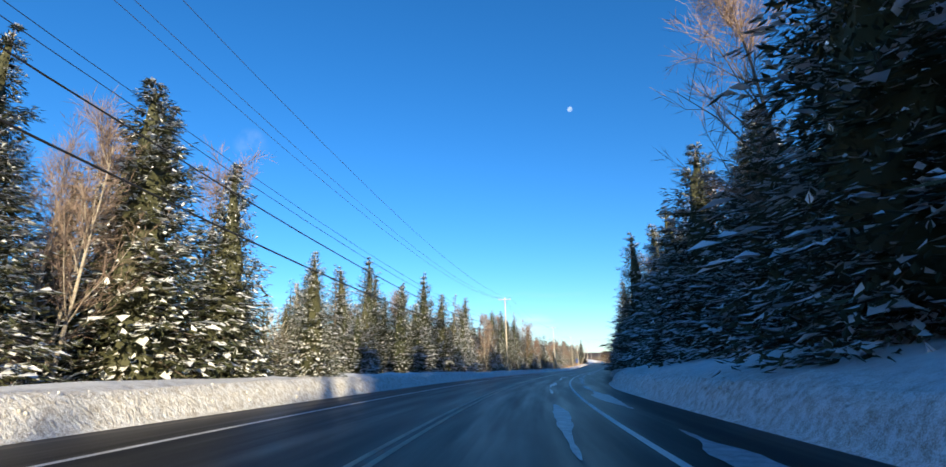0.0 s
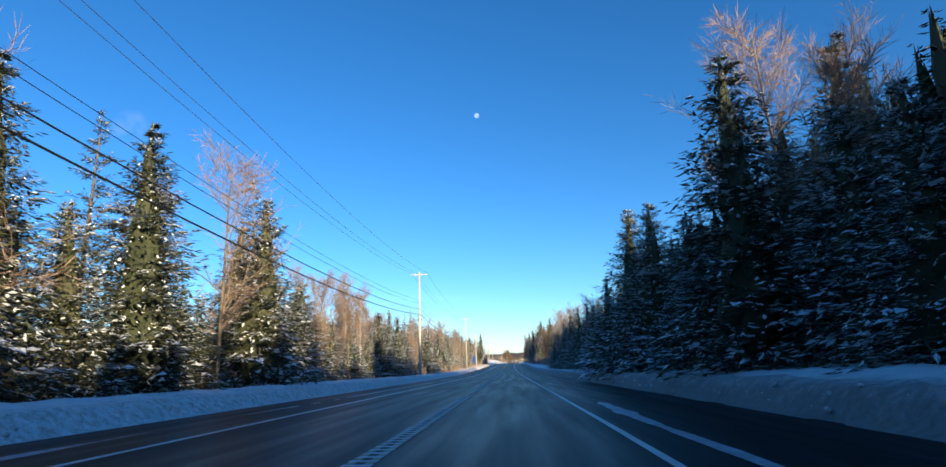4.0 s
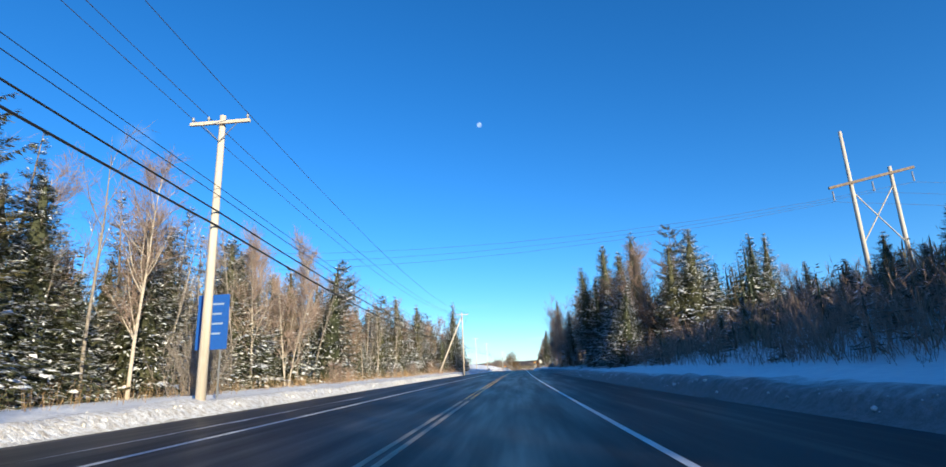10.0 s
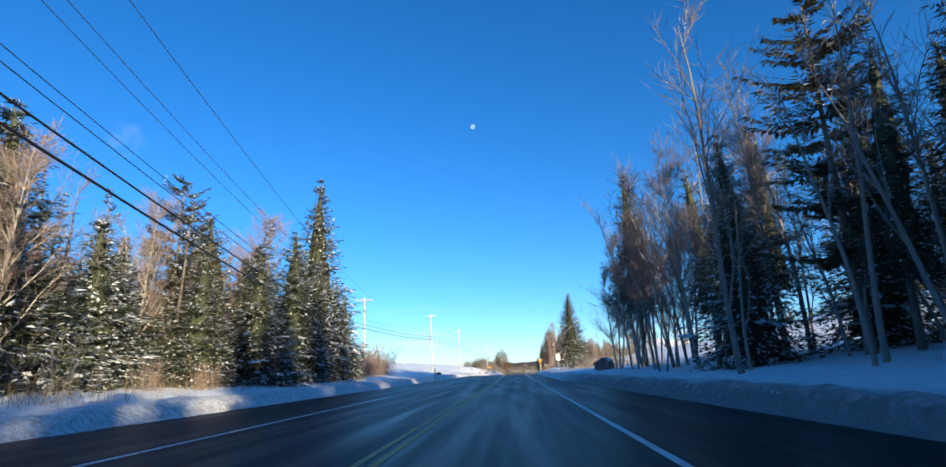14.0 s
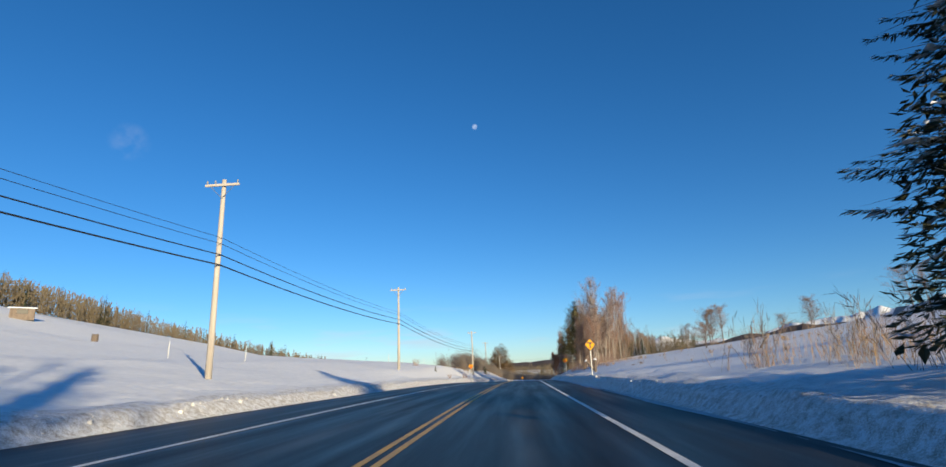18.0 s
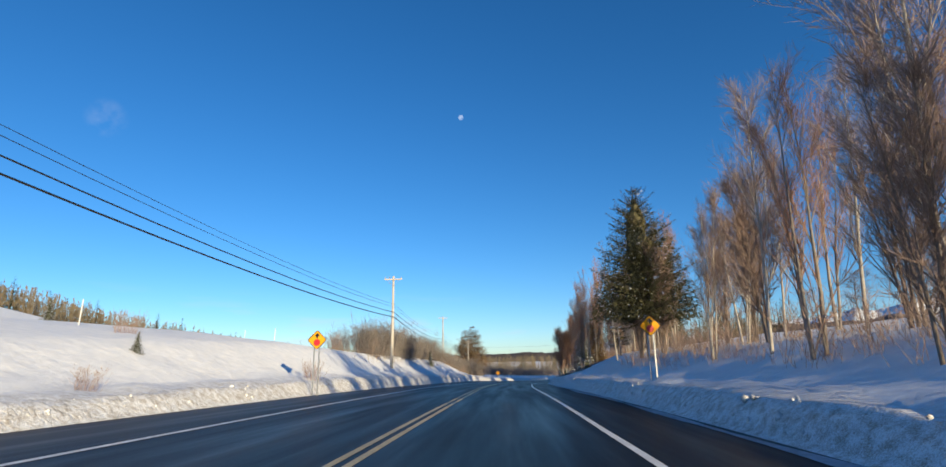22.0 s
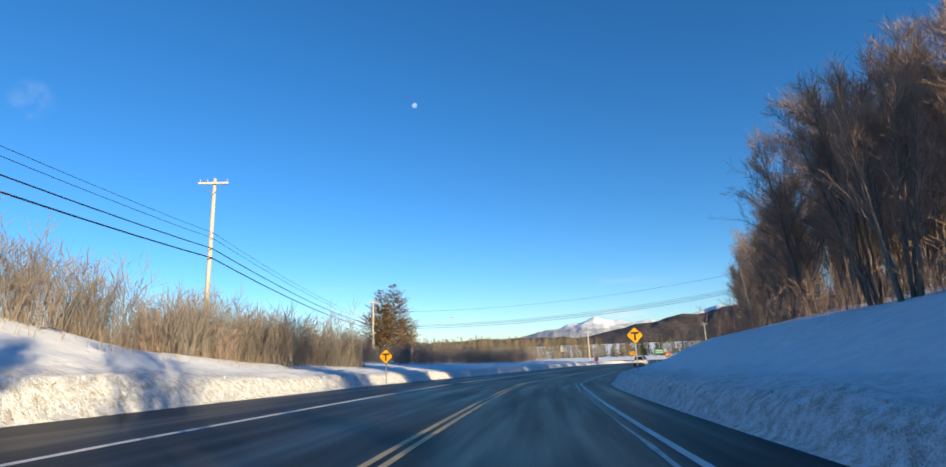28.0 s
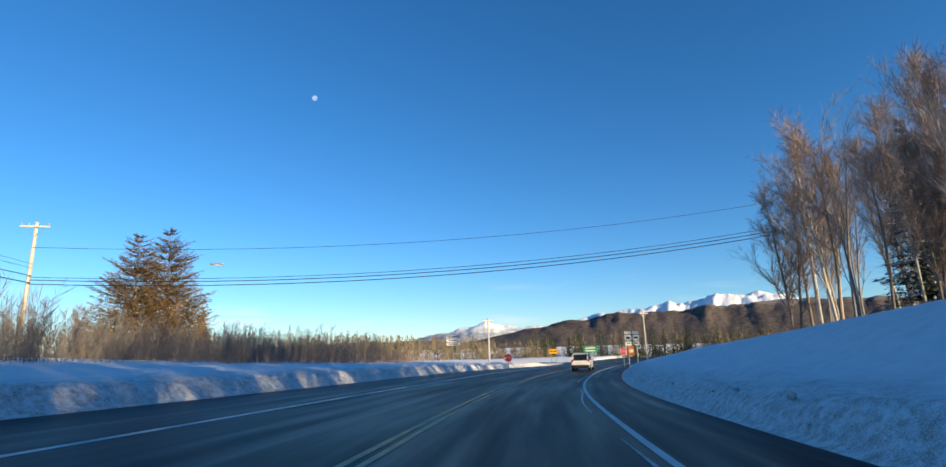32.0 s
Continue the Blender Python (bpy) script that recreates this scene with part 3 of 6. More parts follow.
def make_spruce(name, label, seed, height, radius, material, levels, per, snow, bare=0.08, sprays=9, droop=0.35, airy=0.0, clump=1.0, taper=0.92, solid=True):
    """A conifer: tapered trunk, whorls of drooping boughs built of needle sprays, and snow lying on the boughs."""
    rng = np.random.default_rng(seed)
    root = thing(name, label, "tree")
    bend = rng.normal(0, 0.012, 2) * height
    trunk = []
    cuts = np.linspace(-0.3, height, 9)
    at = lambda z: np.array([bend[0] * (z / height) ** 2, bend[1] * (z / height) ** 2, z])  # noqa: E731
    r = lambda z: 0.012 * height * (1 - max(z, 0) / height) + 0.012  # noqa: E731
    for z0, z1 in zip(cuts[:-1], cuts[1:]):
        trunk.append((at(z0), at(z1), r(z0), r(z1)))
    base, way, side, length, width, sb, sw, sl = ([] for _ in range(8))
    limbs = [[], [], [], [], []]
    fb, fw, fs, fl, fd = ([] for _ in range(5))
    for i in range(levels):
        f = (i + rng.uniform(0, 0.9)) / levels
        z = height * (bare + (1 - bare) * f)
        reach = radius * ((1 - f) ** taper) * (1 - 0.3 * max(0, 0.12 - f) / 0.12) * rng.uniform(0.82, 1.1) + 0.10
        for j in range(max(3, round(per * (1 - 0.45 * f)))):
            if rng.random() < airy:
                continue
            t, lng = rng.uniform(0, 2 * math.pi), reach * rng.uniform(0.62, 1.12)
            out = np.array([math.cos(t), math.sin(t), 0])
            lift = rng.normal(0.05, 0.12) + 0.55 * f - droop * (1 - f)
            o = at(z)
            end = o + out * lng + np.array([0, 0, lift * lng])
            tang = np.array([-out[1], out[0], 0])
            for slot, value in zip(limbs, (o, unit(end - o), tang, lng, 0.012 + 0.006 * lng)):
                slot.append(value)
            k = max(4, round(2.4 * sprays * (0.4 + 0.6 * lng / radius)))
            for q in range(k):
                u = 0.12 + 0.88 * (q + rng.uniform(0, 1)) / k
                b = o + (end - o) * u + np.array([0, 0, -0.10 * lng * math.sin(u * 3.1)])
                sgn = 1 if q % 2 else -1
                spread = rng.uniform(0.35, 1.1) * sgn if u < 0.9 else rng.normal(0, 0.3)
                w = unit(out * math.cos(spread) + tang * math.sin(spread) + np.array([0, 0, rng.normal(-0.22, 0.22)]))
                sd = unit(np.cross(w, [0, 0, 1.0]))
                sd = unit(sd + np.array([0, 0, rng.normal(0, 0.35)]))
                ln = (0.20 + 0.14 * lng * (1 - 0.5 * u)) * rng.uniform(0.6, 1.3) * clump
                base.append(b), way.append(w), side.append(sd), length.append(ln), width.append(ln * rng.uniform(0.07, 0.13))
                if rng.random() < snow * 0.42:  # snow lying along the spray
                    fb.append(b + np.array([0, 0, 0.035])), fw.append(w), fs.append(unit(np.cross(w, [0, 0, 1.0]))), fl.append(ln * rng.uniform(0.5, 1.0)), fd.append(ln * rng.uniform(0.08, 0.2))
            for q in range(5):  # snow lying in clots along the bough
                if rng.random() < snow * 0.9:
                    u = rng.uniform(0.3, 0.9)
                    fb.append(o + (end - o) * u + np.array([0, 0, 0.07 - 0.09 * lng * math.sin(u * 3.1)]) + tang * rng.normal(0, 0.12 * lng))
                    fw.append(unit(out + tang * rng.normal(0, 0.35) + np.array([0, 0, lift - 0.12]))), fs.append(unit(tang + np.array([0, 0, rng.normal(0, 0.25)]))), fl.append(lng * rng.uniform(0.08, 0.22) + 0.08), fd.append(lng * rng.uniform(0.02, 0.05) + 0.02)
            for q in range(2):
                if rng.random() < snow * 0.5:
                    u = rng.uniform(0.35, 1.0)
                    sb.append(o + (end - o) * u + np.array([0, 0, 0.05 - 0.08 * lng * math.sin(u * 3.1)]) + tang * rng.normal(0, 0.10 * lng))
                    sw.append(out), sl.append((0.05 + 0.03 * lng) * rng.uniform(0.4, 1.5))
    arr = lambda v: np.array(v)  # noqa: E731
    v, fc = tube_mesh(trunk, 7)
    v2, f2 = kites(rng, *[arr(slot) for slot in limbs])
    tri = [tuple(x) for x in fc] + [tuple(x) for x in f2 + len(v)]
    mesh_object("trunk", np.vstack([v, v2]), tri, BARK, root, smooth=True)
    v, fc = kites(rng, arr(base), arr(way), arr(side), arr(length), arr(width))
    if solid:  # the dense mass of sprays between the boughs
        n = int(115 * solid * height * radius)
        f = 1 - np.sqrt(rng.uniform(0, 1, n))
        t = rng.uniform(0, 6.283, n)
        out = np.stack([np.cos(t), np.sin(t), np.zeros(n)], 1)
        shell = radius * (1 - f) ** taper + 0.06
        zz = height * (bare + (0.97 - bare) * f)
        mid = np.array([at(z) for z in zz]) + out * (shell * rng.uniform(0.3, 0.86, n))[:, None] - np.array([0, 0, 1.0]) * (droop * (1 - f) * shell * 0.5)[:, None]
        aim = unit(out + rng.normal(0, 0.45, (n, 3)) + np.array([0, 0, -0.25]))
        wide = unit(np.cross(aim, [0, 0, 1.0]) + rng.normal(0, 0.4, (n, 3)))
        ln = rng.uniform(0.17, 0.38, n) * (0.55 + 0.45 * (1 - f))
        v2, f2 = kites(rng, mid, aim, wide, ln, ln * rng.uniform(0.12, 0.24, n))
        v, fc = np.vstack([v, v2]), np.vstack([fc, f2 + len(v)])
        lie = rng.random(n) < snow * 0.42
        fb += list(mid[lie] + [0, 0, 0.04])
        fw += list(aim[lie])
        fs += list(unit(np.cross(aim[lie], [0, 0, 1.0])))
        fl += list(ln[lie] * 0.9)
        fd += list(ln[lie] * 0.2)
        if material is not RUSTY:
            v2, f2 = core(rng, height, radius, max(bare, 0.04), taper, at)
            v, fc = np.vstack([v, v2]), np.vstack([fc, f2 + len(v)])
    tagged(mesh_object("crown", v, fc, material, root), kind="stuff")
    if sb:
        v, fc = pads(rng, arr(sb), arr(sw), arr(sl))
        if fb:
            v2, f2 = kites(rng, arr(fb), arr(fw), arr(fs), arr(fl), arr(fd))
            v, fc = np.vstack([v, v2]), np.vstack([fc, f2 + len(v)])
        tagged(mesh_object("snow", v, fc, TREE_SNOW, root, "snow caught on the boughs", smooth=True), kind="stuff")
    return root


def make_bare(name, label, seed, height, spread, bark, twig, fork=0.35, limbs=16, depth=2, stems=1, twigs=5, lean=0.0, haze=1.0, snow=0.0):
    """A leafless tree: one or more stems, limbs that fork upwards, a haze of fine twigs."""
    rng = np.random.default_rng(seed)
    root = thing(name, label, "tree")
    wood, fine, tb, tw, tl = [], [], [], [], []

    def branch(p, w, lng, r, level):
        steps = 8 if level == 0 else 3
        q, dirn = p, w
        for k in range(steps):
            dirn = unit(dirn + rng.normal(0, 0.035 if level == 0 else 0.14, 3) + np.array([0, 0, 0.05 if level else 0.0]))
            e = q + dirn * lng / steps
            r1 = r * (1 - 0.88 * (k + 1) / steps) + 0.003
            r0 = r * (1 - 0.88 * k / steps) + 0.003
            (wood if level < 2 else fine).append((q, e, r0, r1))
            f = k / steps
            if level == 0:
                kids = round(limbs / steps * rng.uniform(0.7, 1.4)) if f >= fork else int(rng.random() < 0.3)
            else:
                kids = twigs // 2 + 1 if level < depth else 0
            for _ in range(kids):
                t = rng.uniform(0, 2 * math.pi)
                side = np.array([math.cos(t), math.sin(t), 0])
                open_ = rng.uniform(0.6, 1.15) * spread
                nw = unit(dirn * (1 - 0.4 * open_) + side * open_ + np.array([0, 0, 0.12]))
                b = q + (e - q) * rng.uniform(0, 1)
                far = lng * (0.10 + 0.30 * (1 - f)) * rng.uniform(0.7, 1.25) if level == 0 else lng * rng.uniform(0.3, 0.55)
                branch(b, nw, far, r0 * (0.42 if level == 0 else 0.45), level + 1)
            for _ in range(round((2, 4, 6)[level] * haze) if level or f > 0.6 else 0):
                tb.append(q + (e - q) * rng.uniform(0, 1)), tw.append(unit(dirn + rng.normal(0, 0.55, 3) + np.array([0, 0, 0.15]))), tl.append(rng.uniform(0.25, 0.85) * height / 11)
            q = e

    for k in range(stems):
        t = rng.uniform(0, 6.28)
        w = unit(np.array([math.cos(t) * 0.085 * (stems > 1) + lean, math.sin(t) * 0.085 * (stems > 1), 1.0]) + rng.normal(0, 0.02, 3))
        h = height * rng.uniform(0.8, 1.0) if stems > 1 else height
        branch(np.array([0.25 * math.cos(t) * (stems > 1), 0.25 * math.sin(t) * (stems > 1), -0.3]), w, h, 0.0078 * h + 0.015, 0)
    v, f = tube_mesh(wood, 6)
    mesh_object("trunk", v, f, bark, root, smooth=True)
    if snow:  # snow lying along the upper side of the limbs
        lie, along, size = [], [], []
        for a, b, ra, rb in wood:
            for u in np.arange(0.05, 1, 0.09):
                if rng.random() < snow:
                    lie.append(a + (b - a) * u + np.array([-0.35, -0.2, 0.55]) * (ra + (rb - ra) * u) * 1.2), along.append(unit(b - a) / [1, 1, 0.4]), size.append(0.7 * ra + 0.025)
        v, f = pads(rng, np.array(lie), np.array(along), np.array(size))
        tagged(mesh_object("snow", v, f, TREE_SNOW, root, "snow lying along the limbs", smooth=True), kind="stuff")
    v, f = tube_mesh(fine, 3)
    n = len(tb)
    v2, f2 = kites(rng, np.array(tb), np.array(tw), unit(np.cross(np.array(tw), rng.normal(0, 1, (n, 3)))), np.array(tl), np.array(tl) * 0.007 + 0.0035, 0)
    tri = [tuple(x) for x in f] + [tuple(x) for x in f2 + len(v)]
    tagged(mesh_object("crown", np.vstack([v, v2]), tri, twig, root, "fine leafless twigs"), kind="stuff")
    return root


def make_shrub(name, label, seed, height, width, stems, material, split=3):
    rng = np.random.default_rng(seed)
    segs, tb, tw, tl = [], [], [], []
    for _ in range(stems):
        t, q = rng.uniform(0, 6.28), np.array([rng.normal(0, width * 0.25), rng.normal(0, width * 0.25), -0.1])
        h = height * rng.uniform(0.4, 1.0)
        w = unit(np.array([math.cos(t) * rng.uniform(0, 0.55), math.sin(t) * rng.uniform(0, 0.55), 1.0]))
        r = 0.005 + 0.003 * h
        for k in range(3):
            e = q + w * h / 3
            segs.append((q, e, r * (1 - 0.3 * k), r * (0.7 - 0.3 * k) + 0.002))
            for _ in range(7 if k else 2):
                tb.append(q + (e - q) * rng.uniform(0, 1)), tw.append(unit(w + rng.normal(0, 0.45, 3))), tl.append(h * rng.uniform(0.10, 0.32))
            q, w = e, unit(w + rng.normal(0, 0.14, 3))
    v, f = tube_mesh(segs, 3)
    n = len(tb)
    v2, f2 = kites(rng, np.array(tb), np.array(tw), unit(np.cross(np.array(tw), rng.normal(0, 1, (n, 3)))), np.array(tl), np.array(tl) * 0.012 + 0.004, 0)
    tri = [tuple(x) for x in f] + [tuple(x) for x in f2 + len(v)]
    return tagged(mesh_object(name, np.vstack([v, v2]), tri, material), label, "shrub")


FRESH = set()


def plant(proto, m, group="", label=""):
    """The first one planted of a kind is the model itself."""
    if proto.name not in FRESH:
        FRESH.add(proto.name)
        proto.matrix_basis = m
        ob = proto
    else:
        ob = copy_thing(proto, m @ Matrix.Diagonal((1 / proto.scale[0], 1 / proto.scale[1], 1 / proto.scale[2], 1)))
    return tagged(ob, label, group=group)


def put(s, d, rng, size=1.0, sink=0.05, tilt=2.0):
    p = place(s, d, -sink)
    return Matrix.Translation(p) @ Euler((radians(rng.gauss(0, tilt)), radians(rng.gauss(0, tilt)), rng.uniform(0, 6.28))).to_matrix().to_4x4(), size


def place_matrix(s, d, size, turn=0.0):
    return Matrix.Translation(place(s, d, -0.05)) @ Euler((0, 0, radians(turn))).to_matrix().to_4x4() @ Matrix.Scale(size, 4)


SPRUCES = [make_spruce("spruce_tree" if i % 2 else "fir_tree", ("snow-laden balsam fir", "snow-dusted green spruce")[i % 2] + " in the roadside forest", 10 + i, h, r, SPRUCE, lv, pr, sn, 0.02, 11, dr, 0.04)
           for i, (h, r, lv, pr, sn, dr) in enumerate([(10, 3.2, 34, 10, 0.66, 0.40), (11, 2.9, 36, 9, 0.5, 0.30), (9, 3.0, 31, 10, 0.78, 0.45), (12, 3.5, 37, 10, 0.64, 0.5), (8, 2.8, 28, 10, 0.82, 0.35)])]
THIN = [make_spruce("conifer_tree", "slender half-bare conifer in the forest", 30 + i, h, r, PINE, lv, pr, sn, b, 9, 0.1, 0.2, 1.0, 0.92, False)
        for i, (h, r, lv, pr, sn, b) in enumerate([(13, 1.9, 28, 8, 0.42, 0.25), (14, 2.1, 27, 8, 0.32, 0.38), (12, 1.7, 27, 8, 0.5, 0.15)])]
TALL = [make_spruce("conifer_tree", "tall dark conifer with a bare lower trunk", 36 + i, h, r, SPRUCE, lv, pr, 0.25, b, 16, 0.3, 0.12, 0.9, 0.75, 0.7)
        for i, (h, r, lv, pr, b) in enumerate([(14, 2.6, 30, 9, 0.28), (13, 2.4, 27, 9, 0.34), (15, 2.8, 30, 9, 0.22)])]
PINES = [make_spruce("white_pine", "tall white pine with layered boughs", 40 + i, h, r, PINE, lv, 10, sn, 0.2, 40, -0.05, 0.06, 0.95, 0.45, False)
         for i, (h, r, lv, sn) in enumerate([(15, 3.4, 18, 0.2), (13, 3.2, 16, 0.3)])]
RUST = [make_spruce("white_pine", "white pine with rusty sunlit needles", 45 + i, h, r, RUSTY, lv, 14, 0.05, b, 80, -0.1, 0.04, 0.6, 0.62, 2.2)
        for i, (h, r, lv, b) in enumerate([(12, 4.0, 24, 0.05), (14, 4.3, 25, 0.06)])]
BROAD = make_spruce("white_pine", "broad dense white pine over the bank", 49, 12.8, 4.7, PINE, 24, 13, 0.05, 0.2, 84, -0.05, 0.05, 0.5, 0.6, 2.6)
BARES = [make_bare("bare_tree", "leafless hardwood with reddish twigs", 50 + i, h, sp, BARK, TWIG, fk, lb, 2, st, 5)
         for i, (h, sp, fk, lb, st) in enumerate([(11, 0.85, 0.25, 26, 1), (12, 0.75, 0.3, 28, 1), (10, 0.8, 0.2, 18, 2)])]
BIRCHES = [make_bare("birch_tree", "leafless pale-barked birch with frosted twigs", 60 + i, h, sp, PALE_BARK, TWIG_PALE, fk, lb, 2, st, 4)
           for i, (h, sp, fk, lb, st) in enumerate([(12, 0.62, 0.2, 30, 1), (13, 0.56, 0.22, 30, 1), (11, 0.62, 0.18, 18, 3)])]
SLIM = [make_bare("bare_tree", "slender grey leafless tree with an open crown", 110 + i, h, 0.5, GREY_BARK, GREY_TWIG, fk, lb, 2, st, 3, 0, 0.5, 0.12)
        for i, (h, fk, lb, st) in enumerate([(12, 0.35, 15, 1), (13.5, 0.45, 14, 1), (11, 0.3, 10, 2)])]
RUDDY = [make_bare("birch_tree", "dense young birches with rust-red twigs", 120 + i, h, 0.5, PALE_BARK, RED_TWIG, 0.1, 16, 2, st, 5, 0, 2.0)
         for i, (h, st) in enumerate([(9.5, 5), (8.0, 6)])]
SPIRES = [make_bare("birch_tree", "tall slender bare stems with a thin haze of rust-red twigs", 130 + i, h, 0.34, GREY_BARK, RED_TWIG, 0.18, 15, 2, st, 4, 0, 0.75)
          for i, (h, st) in enumerate([(12, 2), (11, 3)])]
BRUSHY = [make_bare("bare_tree", "dense leafless tree with reddish-brown twigs", 80 + i, h, sp, BARK, TWIG, fk, lb, 2, st, 5, 0, 1.1)
          for i, (h, sp, fk, lb, st) in enumerate([(10, 0.7, 0.08, 26, 2), (9, 0.65, 0.05, 20, 3)])]
STEMMY = [make_bare("bare_tree", "clump of slender " + ("grey", "pale", "brown")[i] + " stems with pinkish-brown twigs", 95 + i, h, 0.42, (BARK, PALE_BARK, BARK)[i], TWIG, 0.14, 12, 2, st, 4, 0, 0.8)
          for i, (h, st) in enumerate([(10, 6), (11, 5), (8.5, 7)])]
SHRUBS = [make_shrub("shrub", "leafless brown roadside shrub in the snow", 70 + i, h, w, n, mt) for i, (h, w, n, mt) in enumerate([(2.0, 1.8, 46, TWIG), (1.4, 1.6, 46, STALK), (2.8, 2.2, 56, TWIG), (2.2, 2.0, 46, TWIG_PALE), (3.6, 2.6, 60, GREY_TWIG), (4.4, 3.0, 66, GREY_TWIG), (2.6, 2.6, 18, TWIG), (3.8, 3.0, 22, GREY_TWIG)])]


def thicket(name, label, models, matrices, category="brush"):
    """Brush that nobody could count: copies of some shrubs in one mesh."""
    verts, faces, at = [], [], 0
    for ob, m in zip(models, matrices):
        me = ob.data
        co = np.empty(len(me.vertices) * 3)
        me.vertices.foreach_get("co", co)
        co = co.reshape(-1, 3) @ np.array(m.to_3x3()).T + np.array(m.translation)
        verts.append(co)
        faces += [tuple(at + k for k in p.vertices) for p in me.polygons]
        at += len(co)
    tagged(mesh_object(name, np.vstack(verts), faces, models[0].data.materials[0]), label, category, kind="stuff")


def in_glade(p):
    """Narrow glades that let the low sun through to the junction signs."""
    for x, y in ((10.5, 598.3), (-2.4, 603.0)):
        along, across = (p.x - x) * 0.55 - (p.y - y) * 0.835, (p.x - x) * 0.835 + (p.y - y) * 0.55
        if 2 < along < 75 and abs(across) < 2.0:
            return True
    return False


def forest(seed, s0, s1, side, d0, rows, gap, mix, size, group, step=1.0):
    """Rows of trees on a shaken grid between two stations, the first d0 metres off the middle line."""
    rng = random.Random(seed)
    protos, weights = zip(*mix)
    for row in range(rows):
        s = s0 + rng.uniform(0, gap)
        while s < s1:
            kind = rng.choices(protos, weights)[0]
            if row == 0 and kind is THIN:  # half-bare trunks stand behind the full trees of the edge
                kind = SPRUCES
            m, k = put(s + rng.uniform(-0.35, 0.35) * gap, side * (d0 + row * gap * step + rng.uniform(-0.4, 0.4) * gap), rng, size * rng.uniform(0.65, 1.15))
            if not in_glade(m.translation):
                wide = k * (rng.uniform(1.1, 1.35) if kind is SPRUCES else 1.0)
                plant(rng.choice(kind), m @ Matrix.Diagonal((wide, wide, k, 1)), group)
            s += gap * rng.uniform(0.75, 1.3)


def at_place(proto, x, y, size, group="", label="", turn=0.0, lean=0.0, sink=0.05, wide=1.0):
    """One tree at a place of its own."""
    s, d = station(x, y)
    p = place(s, d, -sink)
    return plant(proto, Matrix.Translation((x, y, p.z)) @ Euler((0, radians(lean), radians(turn))).to_matrix().to_4x4() @ Matrix.Diagonal((size * wide, size * wide, size, 1)), group, label)


def far_trees(name, label, seed, spots, conifers, lo, hi, material_bare=FARWOOD, snow=0.0, thick=1.0, bulk=0.085):
    """Woods too far or too deep to tell trees apart: conifers of needle sprays, leafless crowns of thin upright blades."""
    rng = np.random.default_rng(seed)
    green, brown, white, cones = [], [], [], []
    for x, y, z in spots:
        h = rng.uniform(lo, hi)
        o = np.array([x, y, z - 0.2])
        if rng.random() < conifers:
            n = int(min(max(15 * h, 45), 190))
            f = rng.uniform(0, 1, n) ** 1.2
            t = rng.uniform(0, 6.283, n)
            out = np.stack([np.cos(t), np.sin(t), np.zeros(n)], 1)
            r = 0.2 * h * (1 - f) + 0.1
            base = o + np.stack([np.zeros(n), np.zeros(n), h * (0.06 + 0.94 * f)], 1) + out * (r * 0.35)[:, None]
            way = unit(out + np.stack([rng.normal(0, 0.3, n), rng.normal(0, 0.3, n), rng.normal(-0.15, 0.25, n)], 1))
            side = unit(np.cross(way, [0, 0, 1.0]) + rng.normal(0, 0.25, (n, 3)))
            v2, f2 = core(rng, h, bulk * h, 0.05, 1.0, None, 6, 6)
            cones.append((v2 + o, f2 + sum(len(c[0]) for c in cones)))
            green.append((base, way, side, r * rng.uniform(0.45, 0.9, n) + 0.2, r * 0.09 + 0.045))
            if snow:
                k = rng.random(n) < snow
                white.append((base[k] + [0, 0, 0.05], way[k], side[k], r[k] * 0.5 + 0.1, r[k] * 0.07 + 0.03))
        else:
            n = int(70 / thick ** 0.4)
            f = rng.uniform(0, 1, n)
            t = rng.uniform(0, 6.283, n)
            out = np.stack([np.cos(t), np.sin(t), np.zeros(n)], 1)
            base = o + np.stack([np.zeros(n), np.zeros(n), h * 0.75 * f], 1) + out * (0.2 * h * np.sin(math.pi * np.minimum(0.12 + f, 1)) * rng.uniform(0.1, 1, n))[:, None]
            way = unit(out * rng.uniform(0.1, 0.6, (n, 1)) + np.array([0, 0, 1.0]))
            side = unit(np.cross(way, rng.normal(0, 1, (n, 3))))
            ln = np.minimum(h * rng.uniform(0.10, 0.28, n), rng.uniform(0.6, 1.5, n))
            brown.append((base, way, side, ln, (ln * 0.012 + 0.010) * thick))
            brown.append((o[None], np.array([[0, 0, 1.0]]), np.array([[1.0, 0, 0]]), np.array([h * 0.84]), np.array([0.035 * thick ** 0.5])))
    for rows, mat, nm, lb in ((green, FARCONIFER, name + "_conifers", label), (brown, material_bare, name, label), (white, TREE_SNOW, name + "_snow", "snow on the boughs of the " + label)):
        if rows:
            v, f = kites(rng, *[np.concatenate([r[k] for r in rows]) for k in range(5)])
            if rows is green:
                f = np.vstack([f] + [c[1] + len(v) for c in cones])
                v = np.vstack([v] + [c[0] for c in cones])
            tagged(mesh_object(nm, v, f, mat), lb, "woods", kind="stuff")


def strip_spots(seed, s0, s1, d0, d1, count):
    rng = random.Random(seed)
    return [place(rng.uniform(s0, s1), rng.uniform(d0, d1)) for _ in range(count)]


for n_, proto in enumerate(SPRUCES + THIN + BARES + BIRCHES):  # one of each kind, true to size, inside the woods
    plant(proto, put(20 + 13 * n_, -19 - n_ % 3, random.Random(n_))[0], "left forest")
for n_, proto in enumerate(PINES):
    plant(proto, put(250 + 60 * n_, -23, random.Random(n_))[0], "left forest")

